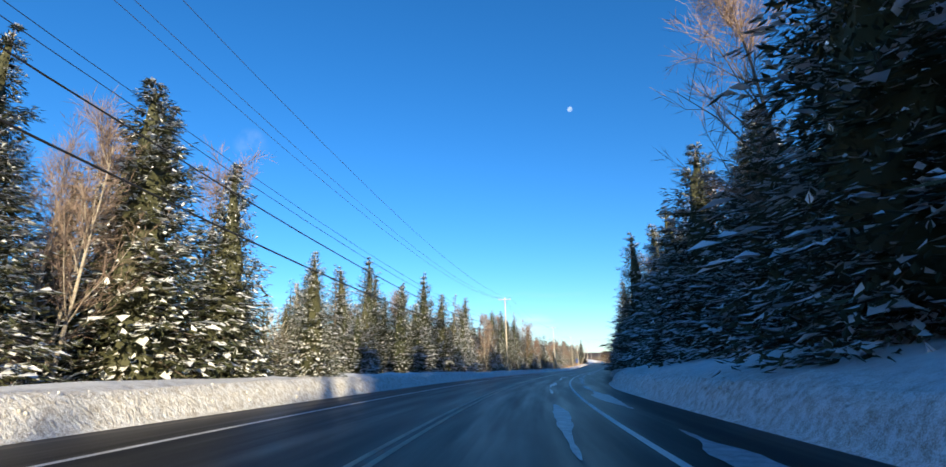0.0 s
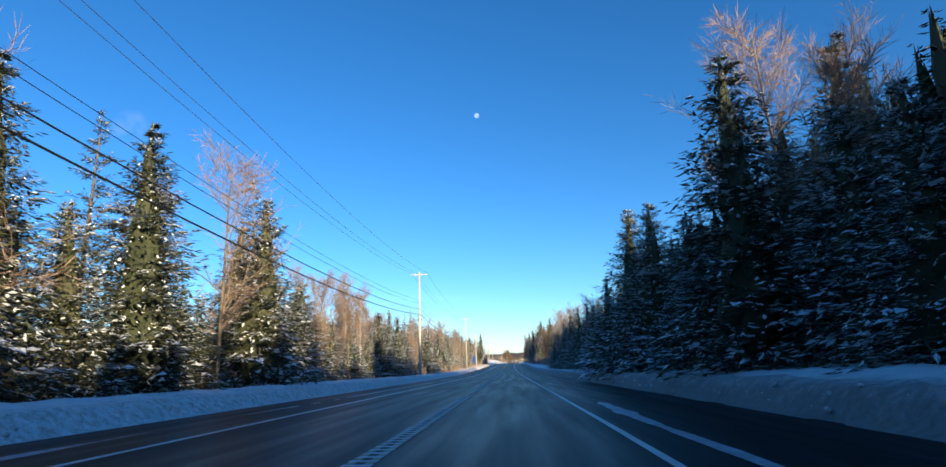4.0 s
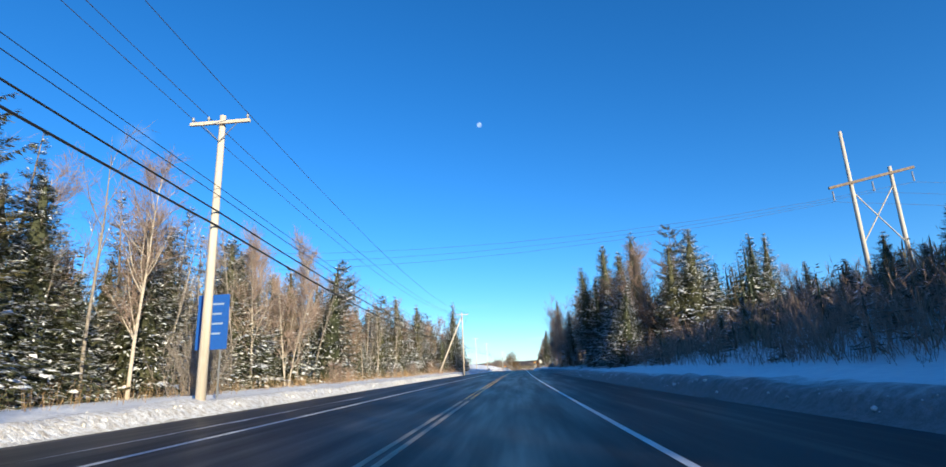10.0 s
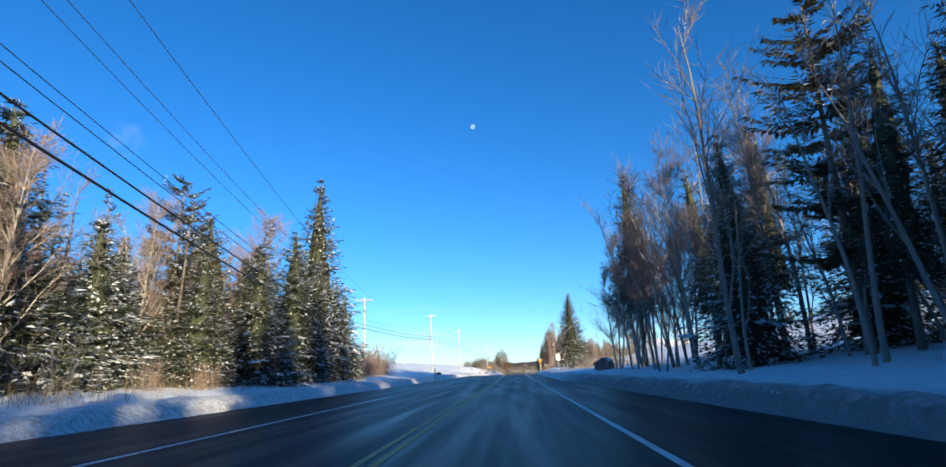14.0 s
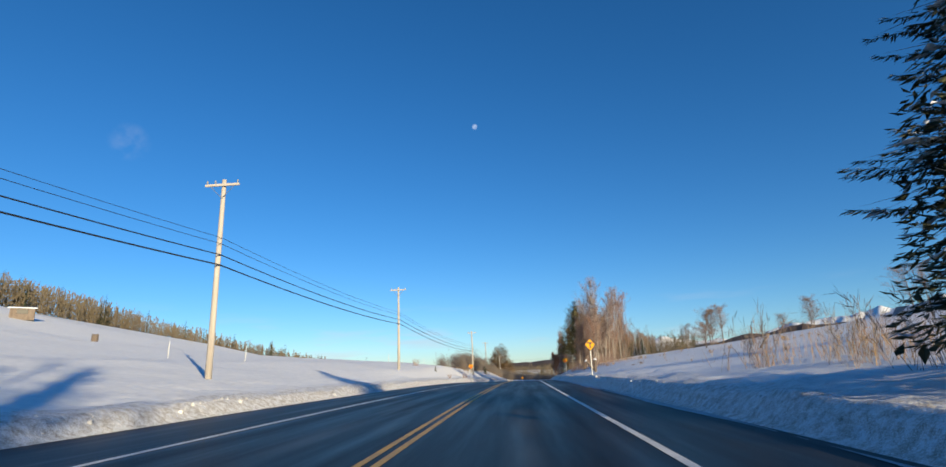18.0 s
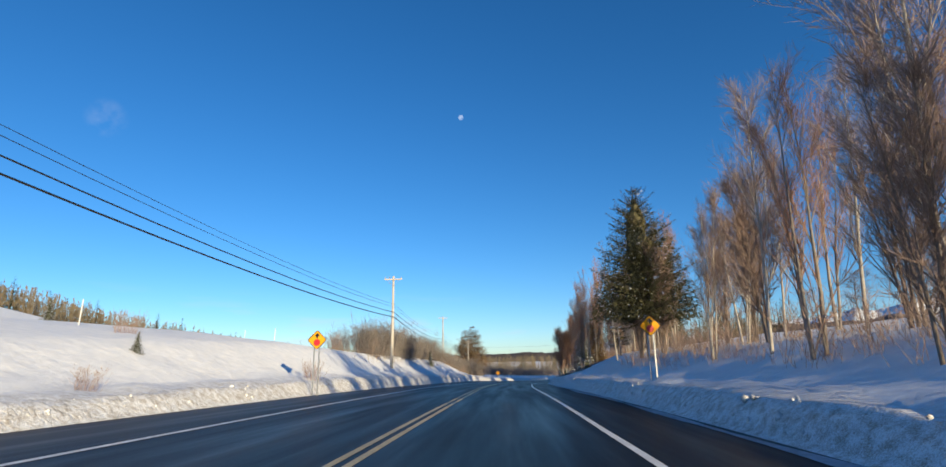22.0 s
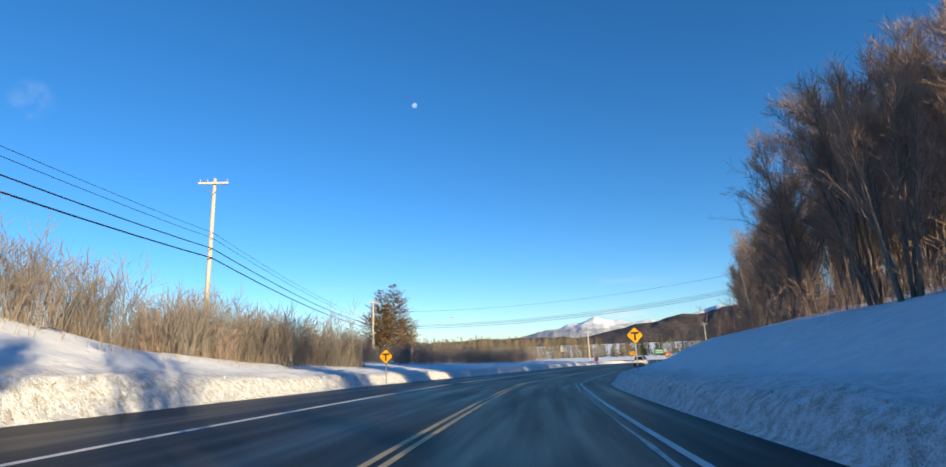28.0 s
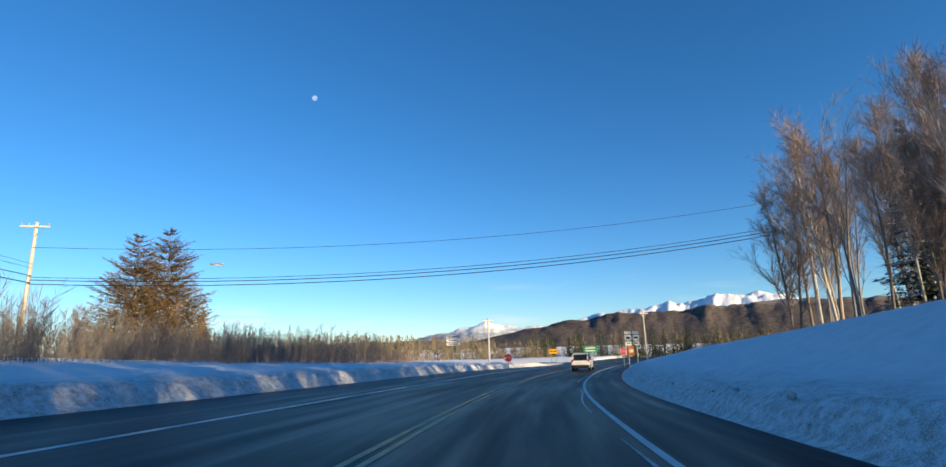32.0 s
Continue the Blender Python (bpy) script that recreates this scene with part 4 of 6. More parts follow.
LEAFY = [(SPRUCES, 6), (THIN, 1.5), (BARES, 1.0), (BIRCHES, 0.8)]
forest(1, -15, 23, -1, 13.8, 2, 3.3, LEAFY, 1.2, "left forest", 1.1)
forest(11, 24, 38, -1, 13.0, 3, 2.2, [(SPRUCES, 3), (BARES, 1)], 0.48, "left forest", 1.1)
forest(12, 38, 152, -1, 13.5, 2, 3.2, LEAFY, 1.0, "left forest", 1.1)
forest(13, 152, 190, -1, 13.8, 3, 2.8, [(SPRUCES, 3), (THIN, 2), (BARES, 1.6), (BIRCHES, 1.6)], 0.76, "left forest", 1.1)
forest(21, 190, 235, -1, 13.5, 2, 2.6, [(SPRUCES, 4), (THIN, 2), (BARES, 2), (BIRCHES, 1)], 0.75, "left forest", 1.1)
forest(2, 237, 402, -1, 18.2, 3, 2.7, [(SPRUCES, 4.2), (THIN, 4), (BARES, 0.8), (BIRCHES, 1.2), (SLIM, 0.8), (PINES, 0.5)], 0.98, "left forest", 1.1)
forest(23, 240, 396, -1, 17.2, 2, 2.9, [(SLIM, 5), (BIRCHES, 1)], 0.84, "left forest", 1.1)
forest(22, 380, 403, -1, 13.8, 2, 2.4, [(SPRUCES, 4), (THIN, 2), (BARES, 1)], 0.92, "left forest")
plant(SPRUCES[3], place_matrix(397, -14.3, 1.38), "left forest", "tall snow-dusted spruce over its neighbours")
forest(3, -15, 33, 1, 12.4, 2, 3.5, [(SPRUCES, 8), (THIN, 0.5), (BARES, 0.5)], 1.4, "right forest")
forest(35, 33, 52, 1, 12.6, 2, 3.4, [(SPRUCES, 8), (BARES, 0.4)], 1.22, "right forest")
forest(36, 64, 92, 1, 12.6, 2, 3.4, [(SPRUCES, 8), (BARES, 0.4)], 1.06, "right forest")
forest(34, 52, 64, 1, 12.4, 2, 3.4, [(SPRUCES, 8), (BARES, 0.4)], 1.24, "right forest")
forest(30, 92, 150, 1, 12.6, 2, 3.4, [(SPRUCES, 8), (BARES, 0.4)], 1.16, "right forest")
forest(31, 150, 223, 1, 12.6, 2, 3.2, [(SPRUCES, 7), (THIN, 1), (BARES, 0.3)], 0.74, "right forest")
forest(32, 221, 236, 1, 13.0, 3, 2.6, [(SLIM, 2.2), (BARES, 2), (SPRUCES, 2)], 1.02, "right forest")
forest(33, 246, 312, 1, 16.5, 2, 4.5, [(SPRUCES, 5), (BARES, 1)], 0.3, "right slope")
forest(4, 322, 344, 1, 14.3, 3, 3.4, [(SPRUCES, 6), (TALL, 2), (BARES, 1)], 1.12, "right forest")
forest(42, 344, 367, 1, 14.0, 3, 3.2, [(TALL, 6), (SPRUCES, 0.8), (BARES, 1.2), (SLIM, 2)], 1.12, "right forest")
forest(41, 367, 402, 1, 11.3, 3, 3.3, [(SLIM, 6), (BIRCHES, 0.8), (TALL, 0.8)], 1.12, "right forest")
forest(43, 362, 394, 1, 18.5, 2, 5.2, [(TALL, 4), (SPRUCES, 1), (SLIM, 2)], 1.1, "right forest")
far_trees("deep_forest", "deeper rows of the snow-dusted roadside forest", 5, strip_spots(1, -20, 232, -40, -20, 420) + strip_spots(2, 232, 404, -46, -24, 560), 0.4, 6.5, 11.5, FARWOOD, 0.3)
far_trees("pale_stems", "thin pale leafless stems deep in the roadside forest", 27, strip_spots(22, 190, 404, -34, -17.5, 420) + strip_spots(42, -5, 190, -30, -16.5, 200), 0.0, 6, 10.5, PALE_BARK, 0.0, 1.1)
far_trees("deep_right_forest", "deeper rows of the shaded forest", 6, strip_spots(3, -60, 110, 19, 27, 300) + strip_spots(13, -60, 60, 27, 44, 200), 0.98, 12, 15.5, FARWOOD, 0.2, 1.0, 0.36)
far_trees("deep_lower_forest", "deeper rows of the shaded forest", 26, strip_spots(4, 100, 166, 18.8, 26, 180), 0.98, 11.5, 13.5, FARWOOD, 0.2, 1.0, 0.36)
far_trees("deepest_forest", "tall deepest rows of the shaded forest", 28, strip_spots(14, 60, 164, 26, 44, 320), 0.98, 15, 19, FARWOOD, 0.1, 1.0, 0.36)
far_trees("inner_forest", "inner rows of the shaded forest", 30, strip_spots(16, 164, 226, 18.8, 40, 330), 0.95, 9.5, 12.5, FARWOOD, 0.2, 1.0, 0.36)
far_trees("back_slope_forest", "tall dark woods that shade the cleared slope", 19, strip_spots(11, 196, 231, 38, 64, 220), 0.85, 13, 17, FARWOOD, 0.2, 1.0, 0.3)
far_trees("crest_slope_forest", "dark woods along the crest of the cleared slope", 29, strip_spots(12, 234, 266, 42, 66, 160) + strip_spots(32, 254, 284, 62, 95, 160), 0.85, 6.5, 9.5, FARWOOD, 0.2, 1.0, 0.3)
far_trees("deep_slope_forest", "dark woods on the slope behind the clearing", 16, strip_spots(9, 244, 318, 13.6, 46, 760), 0.5, 1.6, 3.8, FARWOOD, 0.2, 1.6)
far_trees("deep_field_forest", "deeper rows of the shaded forest before the field", 17, strip_spots(5, 329, 348, 22, 31, 60) + strip_spots(25, 345, 364, 22, 42, 130) + strip_spots(15, 362, 388, 28, 52, 55), 0.8, 9.0, 12.0, FARWOOD, 0.3, 1.0, 0.12)

# Single trees along the drive
for x_, y_, k_ in ((-18.6, 17.5, 1.02), (-16.9, 20.5, 0.9), (-21.5, 12.5, 1.15), (-14.5, 24, 0.55)):
    at_place(SPRUCES[3 if k_ > 0.95 else 0], x_, y_, k_ * (1.0 if k_ > 0.95 else 1.15), "left forest", "", 99 * k_)
at_place(PINES[0], 22.3, 361, 1.55, "right forest", "tall white pine standing over the other trees")
at_place(SPRUCES[3], 27.9, 339.2, 1.2, "right forest")
at_place(SPRUCES[1], 24.5, 335, 1.25, "right forest")
lone = make_spruce("spruce_tree", "lone dark spruce beside the road sign", 77, 11.3, 3.3, SPRUCE, 50, 12, 0.2, 0.10, 70, 0.42, 0.04, 0.42, 0.8, 1.8)
at_place(lone, 2.6, 436, 1.0, "", "lone dark spruce beside the road sign", 40)
maple = make_bare("maple_tree", "large leaning bare maple with snow on its limbs", 91, 12.5, 0.8, BARK, TWIG, 0.45, 20, 2, 1, 6, -0.13, 0.5, 0.75)
at_place(maple, 3.0, 387.8, 1.0, "right forest", "large leaning bare maple with snow on its limbs")
for x_, y_, k_ in ((2.6, 396, 1.0), (3.4, 397.5, 0.9), (2.0, 399, 0.8)):
    at_place(BIRCHES[2], x_, y_, k_, "right forest", "clump of pale bare stems beside the road", 70 * k_)

for s_, d_, k_ in ((195, 12.6, 0.9), (206, 13.2, 0.88), (213, 12.4, 0.85), (186, 14, 0.8)):
    plant(BARES[int(s_) % 3], place_matrix(s_, d_, k_, 50 * k_), "right forest", "tall leafless hardwood over the spruces")
plant(PINES[0], place_matrix(377, 16, 1.15, 70), "right forest", "tall dark pine among bare trees")
for s_, d_, k_ in ((383, 11.2, 0.95), (391, 11.0, 0.9)):
    plant(BIRCHES[0], place_matrix(s_, d_, k_, 90 * k_), "right forest")

at_place(SPRUCES[3], 4.6, 380.5, 1.0, "right forest", "dark spruce among bare stems beside the road", 140)

for x_, y_, k_, lean_ in ((-21.5, 72.1, 0.85, 9), (-20.3, 67.7, 0.7, 7), (-22.8, 83.3, 0.8, -5)):
    at_place(SLIM[1], x_, y_, k_ * 0.85, "left forest", "thin pale stem leaning over the snowy spruces", 80 * k_, lean_, wide=0.5)

# Birch and pine clump on the bank where the road begins to fall
for i, (x_, y_, k_) in enumerate([(4.4, 496, 0.62), (5.0, 499, 0.7), (6.4, 501, 0.78), (3.8, 502, 0.7), (6.2, 504, 0.85), (4.6, 507, 0.8), (7.4, 507, 0.85), (5.4, 511, 0.82), (6.8, 513.5, 0.85), (8.8, 511, 0.9), (10.2, 515, 0.9), (9.0, 519.5, 0.9),
                                  (11.4, 521, 0.92), (10.6, 526.5, 0.92), (9.0, 503, 0.85), (10.5, 508, 0.9), (5.0, 515, 0.7), (7.4, 517, 0.8), (7.6, 529, 0.85), (8.6, 531.5, 0.85), (10, 533.5, 0.9), (6.6, 531, 0.7)]):
    at_place((SPIRES[i % 2], STEMMY[i % 3], BIRCHES[i % 3], BRUSHY[1], BIRCHES[1])[i % 5], x_, y_, k_ * (0.95, 0.85, 0.9, 1.0, 0.85)[i % 5], "birch clump", "", 47 * i, wide=0.85)
at_place(BROAD, 6.9, 530.2, 0.96, "birch clump", "broad dense white pine over the bank", 120)
at_place(BIRCHES[1], 4.8, 503, 0.9, "birch clump", "tall white-stemmed birch over its neighbours", 75)
for i, (x_, y_, k_) in enumerate([(6.5, 538, 0.62), (7.5, 540.5, 0.7), (8.5, 542, 0.66), (9.0, 538.5, 0.6)]):
    at_place((BIRCHES, SLIM)[i % 2][i % 3], x_, y_, k_, "birch clump", "", 81 * i)
at_place(PINES[1], 7.6, 541.8, 0.4, "birch clump", "small green pine among birches", 20)
for i, (x_, y_, k_) in enumerate([(8.2, 536, 0.72), (9.4, 537.4, 0.8), (10.4, 540, 0.75), (9.4, 543, 0.65), (11.2, 538, 0.85), (12, 542, 0.75), (10.6, 535.5, 0.8), (8.8, 534, 0.7)]):
    at_place((BIRCHES[i % 2], SLIM[0], SPIRES[i % 2])[i % 3], x_, y_, k_, "birch clump", "slender pale stem in a loose stand of birches", 43 * i, wide=0.7)
at_place(PINES[0], 11.0, 537, 0.5, "birch clump", "green pine behind slender birches", 70)
for i, (x_, y_, k_) in enumerate([(5.7, 545.3, 0.75), (5.0, 546.2, 0.7), (6.9, 549.0, 0.88), (5.6, 548.6, 0.8), (8.2, 551.8, 0.85)]):
    at_place(SPIRES[i % 2], x_, y_, k_, "hillside trees", "", 63 * i, wide=0.72)
at_place(SLIM[0], 8.6, 546.8, 0.5, "hillside trees", "bare brown tree with long level limbs", 140)
at_place(SPRUCES[2], 5.4, 548.2, 0.46, "hillside trees", "low dark snow-dusted fir among bare stems", 20, wide=1.35)
at_place(RUST[0], 7.0, 549.8, 0.46, "hillside trees", "low olive-brown pine among bare stems", 75, wide=0.8)
for i, (x_, y_, k_) in enumerate([(6.0, 553.8, 0.7), (5.2, 556.0, 0.7), (6.4, 559.5, 0.72), (7.4, 564.5, 0.7), (4.9, 558.2, 0.58)]):
    at_place(RUDDY[i % 2] if i % 3 else STEMMY[1], x_, y_, k_, "hillside trees", "", 57 * i)
at_place(SPRUCES[4], 6.6, 571.0, 0.4, "hillside trees", "low dark fir at the foot of the bare stems", 20, wide=1.3)
picks, spots = [], []
rng_ = random.Random(37)
for i in range(70):  # brush under the clump
    m_, k_ = put(rng_.uniform(494, 534), rng_.uniform(9.5, 15), rng_, rng_.uniform(0.3, 0.75))
    picks.append(SHRUBS[6]), spots.append(m_ @ Matrix.Scale(k_, 4))
thicket("clump_brush", "brown tangled brush under the birch clump", picks, spots)
forest(5, 574, 600, 1, 12.6, 2, 2.7, [(STEMMY, 6), (BRUSHY, 2.5), (BARES, 0.6), (RUST, 0.35)], 1.05, "hillside trees", 0.9)
forest(52, 580, 606, 1, 17.8, 2, 2.7, [(STEMMY, 3), (BRUSHY, 3), (BARES, 1)], 1.25, "hillside trees", 0.9)
forest(51, 602, 640, 1, 20.5, 3, 2.6, [(SLIM, 3), (STEMMY, 2), (BARES, 2), (BRUSHY, 1)], 1.0, "hillside trees", 0.9)
at_place(SPRUCES[1], 33.5, 618, 1.0, "hillside trees", "dark spruce among bare trees on the hillside", 33)
far_trees("hill_woods", "brown leafless woods on the hillside", 8, strip_spots(6, 588, 630, 23, 45, 200), 0.12, 6, 10)

picks, spots = [], []
rng_ = random.Random(31)
for i in range(150):  # brush under the hillside trees
    m_, k_ = put(rng_.uniform(553, 618), 11.2 + abs(rng_.gauss(0, 4.0)), rng_, rng_.uniform(0.35, 0.8))
    picks.append(SHRUBS[6]), spots.append(m_ @ Matrix.Scale(k_, 4))
thicket("hillside_brush", "dark tangled brush under the hillside trees", picks, spots)

# Hedge of bare shrubs on the cutting's crest, in clumps
rng_ = random.Random(9)
for i in range(120):
    s_ = rng_.uniform(546, 584)
    if rng_.random() > 0.72 + 0.5 * noise.noise((s_ * 0.22, 4, 0)):
        continue
    edge = np.interp(s_, [543, 560, 584], [12.2, 12.6, 13.0])
    m_, k_ = put(s_, -(edge + abs(rng_.gauss(0, 2.6))), rng_, rng_.uniform(0.55, 1.05))
    plant(rng_.choice([SHRUBS[4], SHRUBS[5], SHRUBS[7], SHRUBS[6]]), m_ @ Matrix.Scale(k_, 4), "cutting hedge")
for i in range(60):
    s_ = rng_.uniform(584, 612)
    m_, k_ = put(s_, -(13.0 + abs(rng_.gauss(0, 3.2))), rng_, rng_.uniform(0.6, 1.0))
    plant(rng_.choice([SHRUBS[4], SHRUBS[5], SHRUBS[4], SHRUBS[3]]), m_ @ Matrix.Scale(k_, 4), "cutting hedge")
at_place(SPRUCES[4], -17.6, 512, 0.11, "", "tiny snow-covered fir in the roadside snow", 30)
at_place(SPRUCES[2], -12.6, 570.0, 0.24, "cutting hedge", "small snow-laden fir in front of the hedge", 80)
at_place(SPRUCES[3], -70, 570, 0.42, "", "lone dark spruce on the snowy field", 15)
for x_, y_, k_ in ((-21.5, 517, 0.45), (-14.8, 506, 0.25), (-13.8, 521, 0.4)):
    at_place(SHRUBS[2], x_, y_, k_)
for i in range(34):  # thicket before the field opens
    m_, k_ = put(rng_.uniform(392, 420), -(13 + abs(rng_.gauss(0, 4.5))), rng_, rng_.uniform(0.7, 1.5))
    plant(rng_.choice([SHRUBS[0], SHRUBS[2]]), m_ @ Matrix.Scale(k_, 4), "field-edge thicket", "dark leafless thicket at the forest's end")
picks, spots = [], []
for i in range(170):  # dark brush under the tall stand before the field
    m_, k_ = put(rng_.uniform(338, 371), rng_.uniform(15, 27), rng_, rng_.uniform(0.5, 1.0))
    picks.append(SHRUBS[6]), spots.append(m_ @ Matrix.Scale(k_, 4))
thicket("stand_brush", "dark shaded brush under the tall conifers", picks, spots)
for i in range(12):
    m_, k_ = put(rng_.uniform(342, 370), rng_.uniform(16, 26), rng_, rng_.uniform(0.3, 0.55))
    plant(rng_.choice(SPRUCES), m_ @ Matrix.Scale(k_, 4), "right forest", "young spruce under the tall conifers")
picks, spots = [], []
for i in range(46):  # dry stalks through the field's snow
    m_, k_ = put(rng_.uniform(470, 500) if i < 30 else rng_.uniform(440, 520), rng_.uniform(11, 30), rng_, rng_.uniform(0.12, 0.34))
    picks.append(SHRUBS[1]), spots.append(m_ @ Matrix.Scale(k_, 4))
thicket("field_stalks", "dry tan stalks standing through the field's snow", picks, spots)
picks, spots = [], []
for i in range(420):  # brush on the power-line slope
    m_, k_ = put(rng_.uniform(232, 322), 13 + abs(rng_.gauss(0, 10)), rng_, rng_.uniform(0.6, 1.2))
    picks.append(SHRUBS[6]), spots.append(m_ @ Matrix.Scale(k_, 4))
thicket("slope_brush", "dark shaded brush on the cleared slope", picks, spots)
for i in range(16):
    m_, k_ = put(rng_.uniform(230, 326), rng_.uniform(14, 40), rng_, rng_.uniform(0.22, 0.5))
    plant(rng_.choice(SPRUCES), m_ @ Matrix.Scale(k_, 4), "power-line brush", "young spruce on the cleared slope")
for i in range(70):  # forest-edge brush under the left trees
    m_, k_ = put(rng_.uniform(-10, 398), -rng_.uniform(11.5, 15.5), rng_, rng_.uniform(0.5, 1.0))
    plant(rng_.choice(SHRUBS), m_ @ Matrix.Scale(k_, 4), "forest edge brush")
for i in range(26):  # stalks and saplings by the lone spruce
    m_, k_ = put(rng_.uniform(402, 448), rng_.uniform(9.5, 15), rng_, rng_.uniform(0.5, 1.1))
    plant(rng_.choice([SHRUBS[6], SHRUBS[7], SHRUBS[7]]), m_ @ Matrix.Scale(0.62 * k_, 4), "field-edge brush")
for x_, y_, k_ in ((17, 446, 0.5), (14.5, 486, 0.25), (44, 520, 0.55), (31, 543.4, 0.42), (33.8, 541, 0.68), (35.4, 541.5, 0.72), (37.2, 540.5, 0.66), (22, 536.2, 0.28), (62, 566, 0.6), (75, 540, 0.8), (82, 545, 0.7)):
    at_place(BARES[int(x_) % 3], x_, y_, k_, "field trees", "", x_ * 20, wide=1.8)
for x_, y_, k_ in ((27, 565, 0.5), (24, 560, 0.35), (90, 545, 0.5), (94, 550, 0.6)):
    at_place(SPRUCES[0], x_, y_, k_, "field trees")

for i, (x_, y_, k_) in enumerate([(35.5, 629.5, 0.8), (37.5, 635, 0.72), (39.5, 638.5, 0.75), (37, 632.5, 0.85), (41.5, 633, 0.95), (43, 638, 0.85), (45.5, 643, 0.8), (40, 630, 0.95), (48, 647, 0.75), (44, 632, 1.0), (42, 629, 1.0), (46, 637, 0.9), (47.5, 641, 0.85), (39, 627, 0.9)]):
    at_place((BIRCHES, BARES, SLIM, BRUSHY)[i % 4][i % 2], x_, y_, k_, "hillside trees", "bare tree on the snowy slope by the junction", 51 * i)
for i, (x_, y_, k_) in enumerate([(46.6, 646, 1.3), (45.2, 644.5, 1.15), (48.4, 648, 1.25), (50.2, 651.5, 1.35), (47.5, 650.5, 1.3)]):
    at_place((BIRCHES[0], BARES[1], SLIM[1], BARES[0], BRUSHY[0])[i], x_, y_, k_, "hillside trees", "tall bare tree on the snowy slope by the junction", 67 * i)
rng_ = random.Random(41)
for i in range(16):
    u_ = i / 15
    at_place((SLIM[i % 3], BIRCHES[i % 2])[i % 2], 35 + 14.5 * u_ + rng_.uniform(-0.6, 2.2), 627.5 + 22 * u_ + rng_.uniform(-1.5, 0.8), rng_.uniform(0.72, 0.95) * (1 + 0.3 * u_), "hillside trees", "slender bare stem on the snowy slope by the junction", 51 * i, wide=0.8)
at_place(SPRUCES[1], 41.5, 635.5, 0.95, "hillside trees", "dark spruce among bare trees on the slope", 33)

# Behind the junction
at_place(RUST[1], -9.6, 691, 1.25, "trees by the junction", "tall white pine with rusty sunlit needles", 80, wide=1.35)
at_place(RUST[0], -12.2, 687.5, 1.3, "trees by the junction", "", 10, wide=1.25)
for x_, y_, k_ in ((-8.5, 689, 0.8), (-12.8, 688, 0.75), (-17.5, 688, 0.7), (-5.5, 692, 0.6)):
    at_place(BRUSHY[0], x_, y_, k_, "trees by the junction", "bare brown tree beside the pines", 30 * x_)
at_place(PINES[0], -14.5, 712, 1.0, "trees by the junction", "", 60)
at_place(SPRUCES[3], -6.5, 696, 0.7, "trees by the junction", "", 10)
picks, spots = [], []
for i in range(300):
    m_, k_ = put(rng_.uniform(604, 672), -rng_.uniform(14.5, 34), rng_, rng_.uniform(0.5, 0.9))
    picks.append(SHRUBS[7]), spots.append(m_ @ Matrix.Scale(k_, 4))
thicket("junction_thicket", "grey-brown leafless thicket behind the snowbank", picks, spots)
picks, spots = [], []
for i in range(120):  # brush round the two pines
    m_, k_ = put(rng_.uniform(676, 704), -rng_.uniform(26, 62), rng_, rng_.uniform(0.5, 1.0))
    picks.append(SHRUBS[6]), spots.append(m_ @ Matrix.Scale(k_, 4))
thicket("pine_brush", "reddish leafless brush round the pines", picks, spots)


def arc_spots(seed, yaw0, yaw1, r0, r1, count, x0=15.0, y0=620.0, z=-12.0):
    rng = random.Random(seed)
    out = []
    for _ in range(count):
        w, r = radians(rng.uniform(yaw0, yaw1)), rng.uniform(r0, r1)
        out.append((x0 - math.sin(w) * r, y0 + math.cos(w) * r, z))
    return out


far_trees("valley_woods", "low brown sunlit woods across the junction", 11, arc_spots(1, -22, 45, 118, 165, 620), 0.12, 4.5, 7.5, FARWOOD, 0.0, 3.0)
far_trees("valley_conifers", "dark conifer woods beyond the junction", 12, arc_spots(2, -75, -20, 125, 175, 420), 0.6, 6, 9.5, FARWOOD, 0.0, 3.0)
far_trees("field_woods", "brown woods along the far edge of the snowy field", 13, strip_spots(7, 470, 700, -160, -138, 1900) + strip_spots(17, 700, 980, -170, -138, 500), 0.05, 8.5, 12, FARWOOD, 0.0, 4.5)
far_trees("crest_woods", "dark mixed woods on the crest of the snowy field", 18, strip_spots(10, 500, 640, 120, 165, 300), 0.5, 6, 10, FARWOOD, 0.0, 3.5)
far_trees("far_field_woods", "thin line of woods on the far side of the sloping field", 14, strip_spots(8, 540, 760, 120, 160, 150), 0.45, 5, 9, FARWOOD, 0.0, 3.5)


